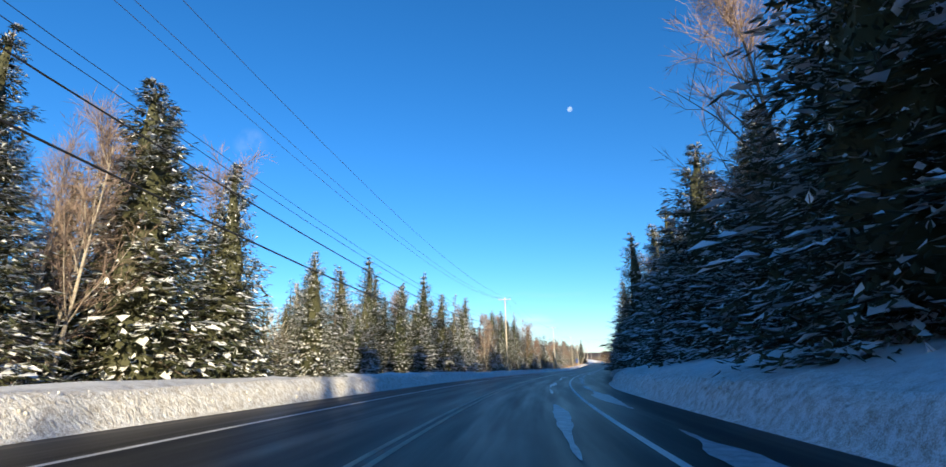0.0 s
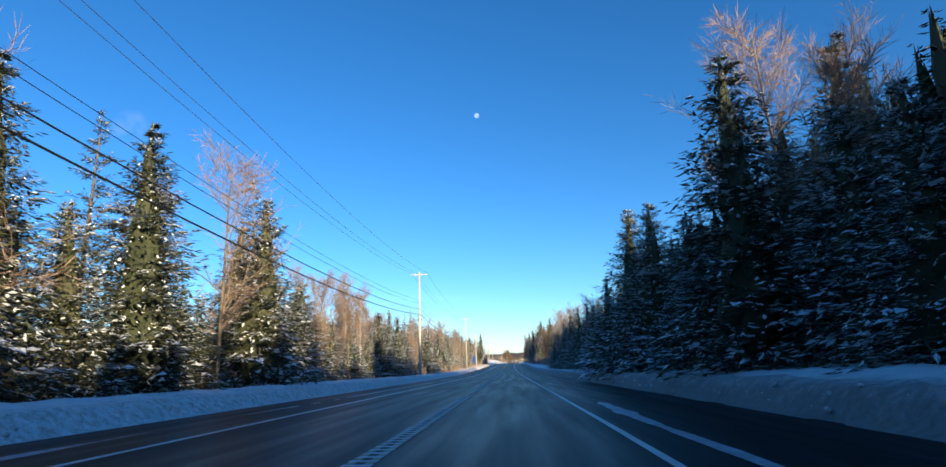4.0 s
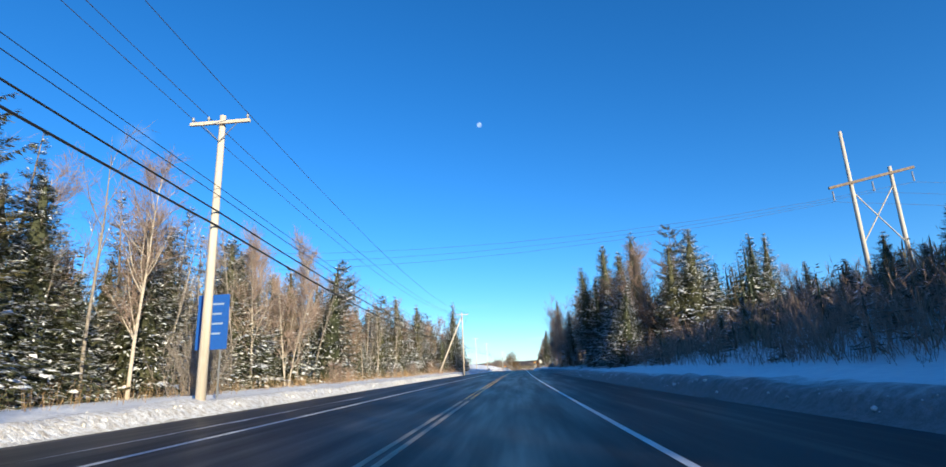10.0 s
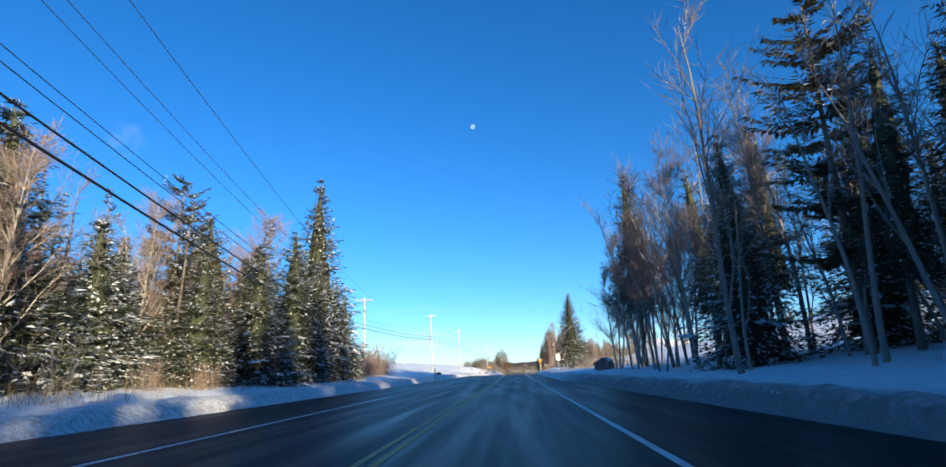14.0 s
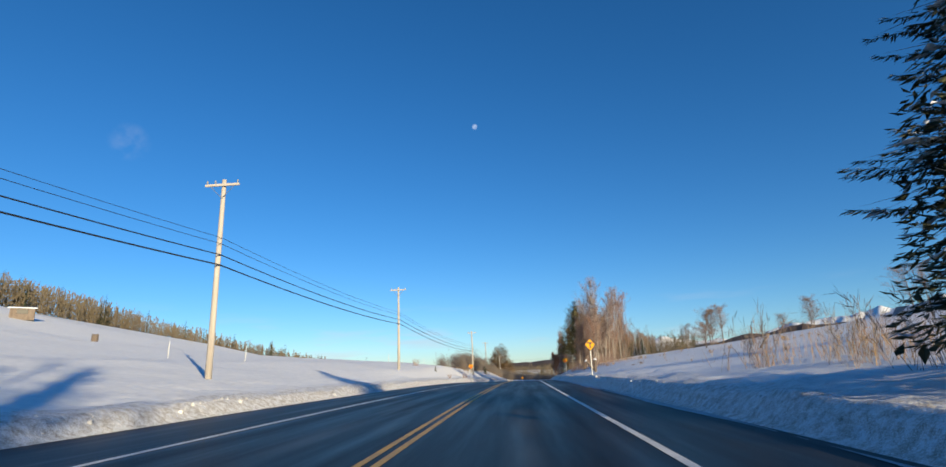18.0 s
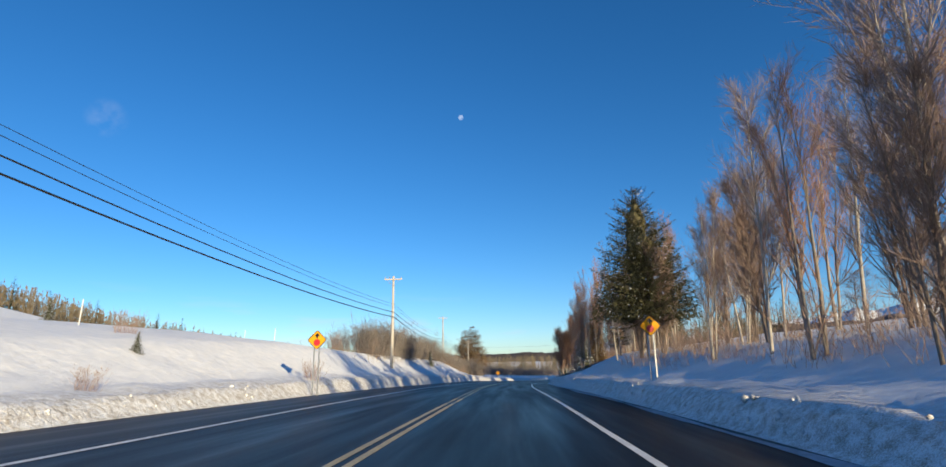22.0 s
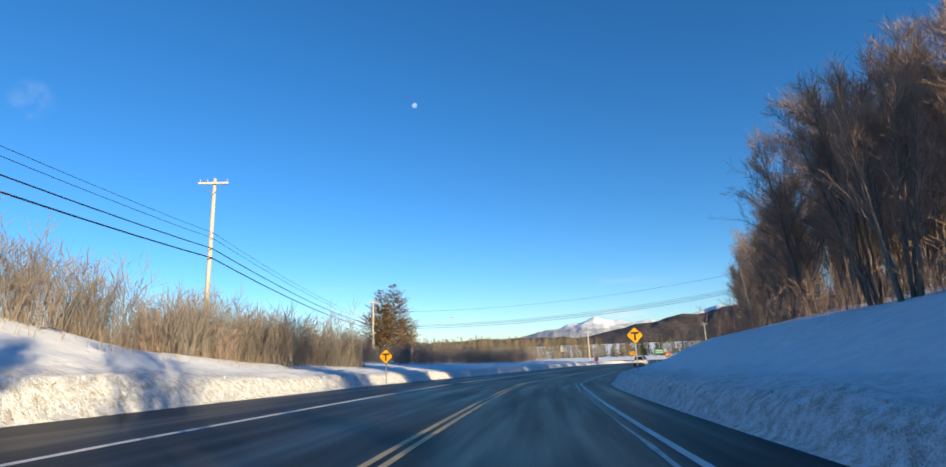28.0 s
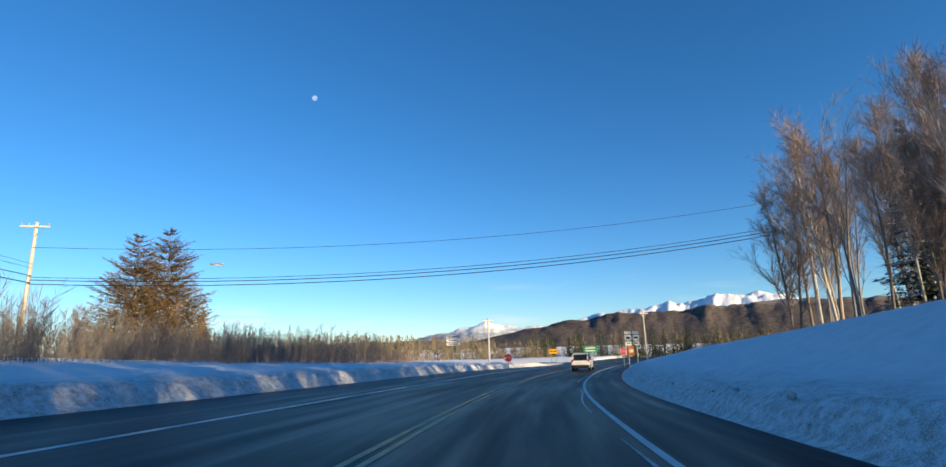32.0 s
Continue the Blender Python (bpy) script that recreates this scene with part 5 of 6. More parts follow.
# ---- utility poles and wires ----
def utility_pole(x, y, top, arms=1, lean=0.0, label="weathered wooden utility pole with a crossarm"):
    s, d = station(x, y)
    foot = place(s, d, -0.3)
    foot.x, foot.y = x, y
    h = top - foot.z
    root = thing("utility_pole", label, "utility pole", Matrix.Translation(foot) @ pose(0, 0, 0, 0, lean, 0), "roadside pole line")
    bm = bmesh.new()
    rod(bm, (0, 0, 0), (0, 0, h), 0.17, 0.11, 12)
    part("pole", bm, POLE_WOOD, root, smooth=True)
    for k in range(arms):
        z = h - 0.35 - 0.7 * k
        bm = bmesh.new()
        box(bm, (2.3 if y < 430 else 1.9, 0.10, 0.13), Matrix.Translation((0, -0.17, z)), 0.01)
        part("crossarm", bm, POLE_WOOD, root)
        for sx in (-1, 1):
            bm = bmesh.new()
            rod(bm, (sx * 0.7, -0.17, z - 0.03), (0, -0.14, z - 0.75), 0.018, sides=6)
            part("arm_brace", bm, STEEL, root)
        for ix in (-1.05, -0.45, 1.05) if y < 430 else (-0.85, -0.4, 0.85):
            bm = bmesh.new()
            rod(bm, (ix, -0.17, z + 0.06), (ix, -0.17, z + 0.2), 0.025, sides=6)
            rod(bm, (ix, -0.17, z + 0.14), (ix, -0.17, z + 0.27), 0.055, 0.035, 8)
            part("insulator", bm, PORCELAIN, root, smooth=True)
    return h


# x, y, height of the top
POLES = [(-1, -62, 13.0), (-13.2, 2.5, 12.9), (-18.7, 96.4, 11.1), (-18.9, 179.6, 10.2), (-18.65, 254.0, 9.4), (-17.8, 281.5, 5.7), (-16.6, 360, 6.05), (-25, 421, 5.7), (-21.2, 454.8, 6.8),
         (-19.4, 492.9, 6.5), (-14.2, 547.2, 4.6), (-13.8, 605.8, 5.1), (-10.4, 660, 1.9)]
TALL = [utility_pole(x_, y_, z_) for x_, y_, z_ in POLES]
brace = thing("pole_brace", "snow-crusted wooden prop leaning on a utility pole", "prop pole", Matrix.Translation((-21.2, 360.2, place(*station(-21.2, 360.2)).z - 0.3)))
bm_ = bmesh.new()
rod(bm_, (0, 0, 0), (4.45, 0, 10.0), 0.16, 0.11, 12)
part("pole", bm_, POLE_WOOD, brace, smooth=True)


def cable(name, label, points, radius, material, group, sag=1.0, steps=14):
    """A cable that hangs in sagging spans from point to point."""
    line = []
    for a, b in zip(points[:-1], points[1:]):
        a, b = Vector(a), Vector(b)
        line += [a.lerp(b, i / steps) - Vector((0, 0, sag * ((b - a).length / 50) ** 2 * 4 * (i / steps) * (1 - i / steps))) for i in range(steps)]
    line.append(Vector(points[-1]))
    v, f = [], []
    for i, p in enumerate(line):
        w = (line[min(i + 1, len(line) - 1)] - line[max(i - 1, 0)]).normalized()
        side = w.cross(Vector((0, 0, 1))).normalized()
        up = side.cross(w)
        v += [p + (side * math.cos(k * 1.2566) + up * math.sin(k * 1.2566)) * radius for k in range(5)]
        if i:
            f += [(5 * i + k - 5, 5 * i + (k + 1) % 5 - 5, 5 * i + (k + 1) % 5, 5 * i + k) for k in range(5)]
    return tagged(mesh_object(name, v, f, material, smooth=True), label, "cable", group)


for off in (-1.1, -0.45, 1.1):
    cable("power_line", "thin bare power line on the crossarms", [(x + off, y - 0.17, z - 0.1) for x, y, z in POLES[:8]], 0.012, WIRE, "roadside cables", 0.7)
for frac, rad, lb in ((0.275, 0.012, "thin black cable strung under the crossarms"), (0.305, 0.014, "thin black cable strung under the crossarms"), (0.36, 0.03, "thick black telephone cable"), (0.41, 0.038, "thick black telephone cable")):
    pts = [(x + 0.16, y - 0.1, z - h * (frac + (0.03 if y > 430 else 0.0) + (0.08 if y < 50 and frac > 0.4 else 0.0))) for (x, y, z), h in zip(POLES, TALL)]
    cable("telephone_cable", lb, pts, rad, CABLE, "roadside cables", 0.62)
for (xa, ya, za), (xb, yb, zb), rad in [((-10.4, 659.9, 0.0), (49.4, 649.8, 3.9), 0.016), ((-10.3, 659.9, -2.2), (49.4, 649.8, 1.7), 0.02), ((-10.3, 659.9, -2.4), (49.4, 649.8, 1.4), 0.03), ((-10.3, 659.9, -2.7), (49.4, 649.8, 1.1), 0.03)]:
    cable("crossing_cable", "black cable slung across the road", [(xa, ya, za), (xb, yb, zb)], rad, CABLE, "crossing cables", 1.1, 24)
utility_pole(49.4, 649.9, 4.4, 1, 0.0, "wooden utility pole half hidden among bare trees")

# cable slack loops and a street lamp on the span
def slack_loop(x, y, z):
    bm = bmesh.new()
    for k in range(16):
        a, b = [(0.0, 0.75 * math.cos(t), 0.16 * math.sin(t)) for t in (k * math.pi / 8, (k + 1) * math.pi / 8)]
        rod(bm, a, b, 0.02, sides=6)
    ob = part("cable_loop", bm, CABLE)
    ob.matrix_basis = Matrix.Translation((x, y, z))
    tagged(ob, "coiled slack of black cable hung on the line", "cable loop")


slack_loop(-18.0, 226, 7.0)
slack_loop(-17.9, 236, 7.0)
lamp = thing("span_lamp", "grey lamp head hanging on the crossing cable", "lamp", pose(2.5, 657.6, -1.4))
bm_ = bmesh.new()
box(bm_, (0.9, 0.28, 0.14), Matrix.Identity(4), 0.05)
part("housing", bm_, STEEL, lamp)
bm_ = bmesh.new()
box(bm_, (0.45, 0.22, 0.06), Matrix.Translation((0.1, 0, -0.1)), 0.02)
part("lens", bm_, SIGN_WHITE, lamp)


# ---- H-frame of the power line that crosses ----
def h_frame():
    foot = place(*station(31, 320.5), -0.4)
    root = thing("transmission_tower", "tall wooden H-frame power tower on the slope", "power tower", Matrix.Translation((0, 0, foot.z)))
    for x, h in ((29.2, 19.2), (33.4, 14.8)):
        bm = bmesh.new()
        rod(bm, (x, 320.5, 0), (x + 0.3, 320.5, h), 0.26, 0.17, 12)
        part("pole", bm, POLE_WOOD, root, smooth=True)
    bm = bmesh.new()
    box(bm, (9.2, 0.22, 0.28), Matrix.Translation((31.4, 320.2, 13.6)) @ pose(0, 0, 0, 0, -11, 0), 0.02)
    part("crossarm", bm, BARK, root)
    for a, b in (((29.3, 6.6), (33.5, 12.6)), ((33.4, 6.6), (29.4, 12.2))):
        bm = bmesh.new()
        rod(bm, (a[0], 320.45, a[1]), (b[0], 320.45, b[1]), 0.07, sides=6)
        part("cross_brace", bm, POLE_WOOD, root)
    for x in (27.2, 31.4, 35.6):
        bm = bmesh.new()
        for k in range(7):
            rod(bm, (x, 320.2, 13.15 - 0.16 * k - (31.4 - x) * 0.194), (x, 320.2, 13.05 - 0.16 * k - (31.4 - x) * 0.194), 0.11, 0.06, 8)
        part("insulator", bm, PORCELAIN, root)
    for x in (27.2, 31.4, 35.6):
        z = foot.z + 12.0 - (31.4 - x) * 0.194
        cable("transmission_line", "thin high transmission line over the road", [(x - 150, 330, z + 12), (x, 320.2, z), (x + 140, 312, z + 9)], 0.014, WIRE, "transmission lines", 0.9)


h_frame()


# ---- signs ----
def sign_base(name, x, y, label, category="road sign", turn=0.0, posts=((0.0, 2.2),), group=""):
    """A post or posts; the sign's face looks back down the road. Returns the thing, whose height 0 is the snow."""
    s, d = station(x, y)
    _, a, _ = centre(s)
    p = place(s, d)
    root = thing(name, label, category, Matrix.Translation((x, y, p.z)) @ pose(0, 0, 0, 0, 0, math.degrees(math.atan2(-a[0], a[1])) + turn), group)
    for px, h in posts:
        bm = bmesh.new()
        box(bm, (0.06, 0.035, h + 0.4), Matrix.Translation((px, 0.03, (h - 0.4) / 2)), 0.006)
        part("post", bm, STEEL, root)
    return root


def plate(root, name, outline, z, material, y=0.0, thick=0.008, x=0.0, label=""):
    """A flat plate of that outline, facing back along -y."""
    bm = bmesh.new()
    front = [bm.verts.new((x + a, y - thick, z + b)) for a, b in outline]
    rear = [bm.verts.new((x + a, y, z + b)) for a, b in outline]
    bm.faces.new(front)
    bm.faces.new(rear[::-1])
    for i in range(len(outline)):
        j = (i + 1) % len(outline)
        bm.faces.new((front[j], front[i], rear[i], rear[j]))
    bmesh.ops.recalc_face_normals(bm, faces=bm.faces)
    return part(name, bm, material, root, label)


def rounded(points, r=0.06, n=4):
    """A polygon with its corners rounded off."""
    out = []
    k = len(points)
    for i in range(k):
        p, a, b = Vector(points[i]), Vector(points[i - 1]), Vector(points[(i + 1) % k])
        p0, p1 = p + (a - p).normalized() * r, p + (b - p).normalized() * r
        for t in range(n + 1):
            u = t / n
            out.append(tuple((1 - u) ** 2 * p0 + 2 * u * (1 - u) * p + u * u * p1))
    return out


def rect(w, h):
    return [(-w / 2, -h / 2), (w / 2, -h / 2), (w / 2, h / 2), (-w / 2, h / 2)]


def diamond(r):
    return [(0, -r), (r, 0), (0, r), (-r, 0)]


def octagon(r):
    return [(r * math.cos(math.pi / 8 + i * math.pi / 4), r * math.sin(math.pi / 8 + i * math.pi / 4)) for i in range(8)]


def diamond_face(root, z, r=0.56):
    plate(root, "border", rounded(diamond(r), 0.09), z, SIGN_BLACK)
    plate(root, "panel", rounded(diamond(r - 0.035), 0.08), z, SIGN_YELLOW, -0.009, 0.004, label="yellow diamond panel")


def t_sign(x, y, z, turn=0.0):
    root = sign_base("junction_sign", x, y, "yellow diamond T-junction sign on a steel post", "road sign", turn, ((0, z + 0.3),), "T-junction signs")
    diamond_face(root, z, 0.44)
    plate(root, "crossbar", rect(0.41, 0.10), z + 0.125, SIGN_BLACK, -0.014, 0.004, label="black bar of the T symbol")
    plate(root, "stem", rect(0.10, 0.33), z - 0.08, SIGN_BLACK, -0.014, 0.004, label="black stem of the T symbol")


def stop_ahead(x, y, z, turn=0.0):
    root = sign_base("stop_ahead_sign", x, y, "yellow diamond stop-ahead sign with red octagon", "road sign", turn, ((-0.12, z), (0.12, z)), "stop-ahead signs")
    diamond_face(root, z, 0.47)
    plate(root, "octagon", octagon(0.165), z - 0.12, SIGN_RED, -0.014, 0.004, label="red octagon symbol")
    plate(root, "arrowhead", [(-0.13, 0), (0.13, 0), (0, 0.17)], z + 0.17, SIGN_BLACK, -0.014, 0.004, label="black arrowhead")
    plate(root, "arrow_shaft", rect(0.075, 0.1), z + 0.12, SIGN_BLACK, -0.014, 0.004, label="black arrow shaft")


def stop_sign(x, y, z, turn=0.0):
    root = sign_base("stop_sign", x, y, "red octagonal stop sign on a steel post", "road sign", turn, ((0, z + 0.2),), "stop signs")
    plate(root, "border", octagon(0.41), z, SIGN_WHITE)
    plate(root, "panel", octagon(0.385), z, SIGN_RED, -0.009, 0.004, label="red octagon panel")
    word = bpy.data.curves.new("word", "FONT")
    word.body, word.size, word.align_x, word.extrude = "STOP", 0.3, "CENTER", 0.002
    ob = new("lettering", word)
    ob.matrix_basis = pose(0, -0.016, z - 0.1, 90, 0, 0)
    mesh = bpy.data.meshes.new_from_object(ob.evaluated_get(bpy.context.evaluated_depsgraph_get()))
    bpy.data.objects.remove(ob)
    mesh.materials.append(SIGN_WHITE)
    text = new("lettering", mesh)
    text.matrix_basis = pose(0, -0.016, z - 0.1, 90, 0, 0)
    text.parent = root
    text["label"] = "white word STOP"


t_sign(-0.28, 467.7, 2.17, 23)
t_sign(-2.4, 603, 1.7)
t_sign(10.5, 598.3, 1.8)
stop_ahead(-12.5, 517.4, 2.7)
stop_ahead(2.6, 515.3, 2.2)
stop_sign(27.2, 664, 1.35, 12)
stop_sign(41.9, 668.2, 2.0, 10)

# white route marker by the lone spruce
marker = sign_base("route_sign", 0.15, 432.3, "faded white route marker on a steel post", "road sign", 0, ((0, 2.2),))
plate(marker, "upper_panel", rounded(rect(0.6, 0.26), 0.03), 2.26, SIGN_WHITE)
plate(marker, "shield", [(-0.31, 0.32), (-0.31, -0.2), (-0.16, -0.32), (0, -0.36), (0.16, -0.32), (0.31, -0.2), (0.31, 0.32)], 1.78, SIGN_WHITE, label="white shield-shaped panel")
plate(marker, "lettering_bar", rect(0.42, 0.08), 2.26, SIGN_BLACK, -0.01, 0.003)
plate(marker, "numeral_bar", rect(0.07, 0.3), 1.8, SIGN_BLACK, -0.01, 0.003)

# blue service sign at the forest's edge
blue = sign_base("service_sign", -18.4, 282.9, "blue roadside information sign on two posts", "road sign", 0, ((-0.35, 3.6), (0.35, 3.6)))
plate(blue, "panel", rounded(rect(1.2, 2.0), 0.05), 2.7, SIGN_BLUE, label="blue panel")
for k_ in range(4):
    plate(blue, "lettering_bar", rect(0.8 - 0.15 * (k_ % 2), 0.07), 3.35 - 0.36 * k_, SIGN_PALE, -0.01, 0.003)

# route assembly at the junction
route = sign_base("route_assembly", 38.6, 660.8, "cluster of white route signs over a brown-orange panel", "road sign", 12, ((-0.4, 2.9), (0.4, 2.9)))
for x_ in (-0.36, 0.36):
    plate(route, "direction_panel", rounded(rect(0.6, 0.26), 0.03), 3.0, SIGN_WHITE, x=x_)
    plate(route, "shield", [(-0.31, 0.28), (-0.31, -0.18), (0, -0.3), (0.31, -0.18), (0.31, 0.28)], 2.5, SIGN_WHITE, x=x_, label="white shield-shaped panel")
    plate(route, "numeral_bar", rect(0.36, 0.2), 2.52, SIGN_BLACK, -0.01, 0.003, x_)
    plate(route, "arrow_panel", rounded(rect(0.56, 0.34), 0.03), 2.0, SIGN_WHITE, x=x_)
    plate(route, "arrow_bar", rect(0.34, 0.08), 2.0, SIGN_BLACK, -0.01, 0.003, x_)
plate(route, "trail_panel", rounded(rect(0.62, 0.95), 0.04), 1.3, SIGN_ORANGE, x=-0.15, label="brown-orange panel")
plate(route, "trail_bar", rect(0.36, 0.3), 1.3, SIGN_WHITE, -0.01, 0.003, -0.15)

double = sign_base("arrow_sign", 42.7, 689.3, "yellow double-arrow sign facing the road's end", "road sign", 15, ((-0.35, 2.0), (0.35, 2.0)))
plate(double, "panel", rounded(rect(1.25, 0.65), 0.04), 2.2, SIGN_YELLOW, label="yellow panel")
plate(double, "arrow_shaft", rect(0.7, 0.12), 2.2, SIGN_BLACK, -0.01, 0.003)
for k_ in (-1, 1):
    plate(double, "arrowhead", [(0.3 * k_, -0.2), (0.55 * k_, 0), (0.3 * k_, 0.2)][::k_], 2.2, SIGN_BLACK, -0.01, 0.003)

guide = sign_base("guide_sign", 48.9, 689.7, "green destination sign on two posts", "road sign", 15, ((-0.7, 2.2), (0.7, 2.2)))
plate(guide, "panel", rounded(rect(2.1, 0.95), 0.06), 2.3, SIGN_GREEN, label="green panel")
for z_ in (2.5, 2.1):
    plate(guide, "lettering_bar", rect(1.5, 0.16), z_, SIGN_WHITE, -0.01, 0.003)
names = sign_base("road_name_signs", 24.4, 675.1, "small white finger signs on a post", "road sign", 25, ((0, 3.0),))
for z_ in (2.95, 2.55, 2.15):
    plate(names, "finger_panel", rounded(rect(1.6, 0.3), 0.04), z_, SIGN_WHITE)
    plate(names, "lettering_bar", rect(1.1, 0.1), z_, SIGN_BLACK, -0.01, 0.003)
utility_pole(35.5, 698.5, -3.3, 1)
utility_pole(65.3, 700.5, -2.3, 1)

# ---- small shed on the field's crest ----
def field_shed(x, y, turn):
    p = place(*station(x, y))
    root = thing("shed", "small grey wooden shed on the crest of the snowy field", "shed", Matrix.Translation((x, y, p.z)) @ pose(0, 0, 0, 0, 0, turn))
    bm = bmesh.new()
    box(bm, (3.6, 2.6, 2.3), Matrix.Translation((0, 0, 1.0)), 0.02)
    part("wall", bm, BARK, root)
    bm = bmesh.new()
    box(bm, (4.2, 3.2, 0.18), Matrix.Translation((0, 0, 2.25)) @ pose(0, 0, 0, 8, 0, 0), 0.03)
    part("roof", bm, TREE_SNOW, root, "snow-covered roof")
    bm = bmesh.new()
    box(bm, (1.6, 0.08, 0.8), Matrix.Translation((0, -1.32, 1.35)), 0.01)
    part("window", bm, SIGN_BLACK, root, "dark window opening")


field_shed(-96, 521.3, 42)


# ---- mailbox, fence posts, stakes ----
box_root = thing("mailbox", "dark mailbox on a wooden post in the snow", "mailbox", Matrix.Translation(place(*station(-15.1, 416.4))))
bm_ = bmesh.new()
box(bm_, (0.11, 0.11, 2.0), Matrix.Translation((-0.35, 0, 0.6)), 0.01)
part("post", bm_, POLE_WOOD, box_root)
bm_ = bmesh.new()
box(bm_, (0.7, 0.09, 0.09), Matrix.Translation((-0.05, 0, 0.82)), 0.01)
part("arm", bm_, POLE_WOOD, box_root)
bm_ = bmesh.new()
box(bm_, (0.52, 0.2, 0.14), Matrix.Translation((0.1, 0, 0.95)), 0.01)
rod(bm_, (-0.16, 0, 1.02), (0.36, 0, 1.02), 0.1, sides=16)
part("box", bm_, CABLE, box_root)


def post(x, y, h, r, lean_x, lean_y, material, label, snow=True):
    p = place(*station(x, y), -0.3)
    root = thing("fence_post", label, "fence post", Matrix.Translation((x, y, p.z)) @ pose(0, 0, 0, lean_x, lean_y, 0), "field fence")
    bm = bmesh.new()
    rod(bm, (0, 0, 0), (0, 0, h + 0.3), r, r * 0.9, 10)
    part("shaft", bm, material, root, smooth=True)
    if snow:
        bm = bmesh.new()
        bmesh.ops.create_uvsphere(bm, u_segments=10, v_segments=6, radius=r * 1.1, matrix=Matrix.Translation((0, 0, h + 0.31)) @ Matrix.Diagonal((1, 1, 0.5, 1)))
        part("snow_cap", bm, TREE_SNOW, root, smooth=True)


post(1.75, 479.7, 1.15, 0.15, 0, 3, BARK, "weathered upright wooden fence post with a snow cap")
post(3.1, 487.0, 1.4, 0.15, 6, -42, BARK, "snow-crusted fence post leaning far over")
post(10.5, 466, 1.3, 0.06, 0, 38, BARK, "thin leaning stake in the snowy field", False)
post(14.3, 475, 1.6, 0.05, 0, 2, BARK, "thin upright stake in the snowy field", False)
for x_, y_ in ((-36, 474), (-31, 478), (-27, 521), (-30, 548), (-24, 541)):
    post(x_, y_, 1.4, 0.035, 0, 2, SIGN_WHITE, "pale thin marker stake in the snowy field", False)
post(-68, 505, 1.5, 0.5, 0, 0, BARK, "dark stump standing in the snowy field", False)


# ---- snow-topped heap at the forest's end ----
def lump(bm, at, size, seed):
    made = bmesh.ops.create_icosphere(bm, subdivisions=3, radius=1, matrix=Matrix.Identity(4))
    for v in made["verts"]:
        k = 1 + 0.45 * noise.noise(v.co * 1.7 + Vector((seed, 0, 0))) + 0.15 * noise.noise(v.co * 5 + Vector((0, seed, 0)))
        v.co = Vector(at) + Vector((v.co.x * size[0], v.co.y * size[1], v.co.z * size[2])) * k


heap = thing("boulder", "dark boulder with a cap of snow beside the road", "boulder", Matrix.Translation(place(*station(1.6, 404))))
bm_ = bmesh.new()
lump(bm_, (0, 0, 0.3), (1.0, 0.9, 0.75), 3)
part("rock", bm_, BARK, heap, smooth=True)
bm_ = bmesh.new()
lump(bm_, (0.1, 0.05, 0.84), (0.66, 0.6, 0.26), 3)
part("snow_cap", bm_, TREE_SNOW, heap, smooth=True)


# ---- white car ahead ----
CAR_WHITE = plain("white_car_paint", (0.78, 0.78, 0.77), 0.25)
CAR_GLASS = plain("dark_car_glass", (0.015, 0.017, 0.02), 0.08)
CAR_TRIM = plain("black_car_trim", (0.02, 0.02, 0.021), 0.5)
TAIL_RED = plain("red_tail_lens", (0.45, 0.01, 0.012), 0.2)
TYRE = plain("tyre_rubber", (0.018, 0.018, 0.018), 0.8)


def loft(sections, material, name, root, label=""):
    """A skin through cross-sections along the car: rows of (y, half width, low, high, round)."""
    bm, rings = bmesh.new(), []
    for y, w, lo, hi, r in sections:
        ring = [(-w, lo + r), (-w + r * 0.6, lo), (w - r * 0.6, lo), (w, lo + r), (w * 0.985, hi - r), (w * 0.9 - r * 0.4, hi), (-w * 0.9 + r * 0.4, hi), (-w * 0.985, hi - r)]
        rings.append([bm.verts.new((x, y, z)) for x, z in ring])
    for a, b in zip(rings[:-1], rings[1:]):
        for i in range(8):
            j = (i + 1) % 8
            bm.faces.new((a[i], a[j], b[j], b[i]))
    bm.faces.new(rings[0][::-1])
    bm.faces.new(rings[-1])
    bmesh.ops.recalc_face_normals(bm, faces=bm.faces)
    return part(name, bm, material, root, label, smooth=False)


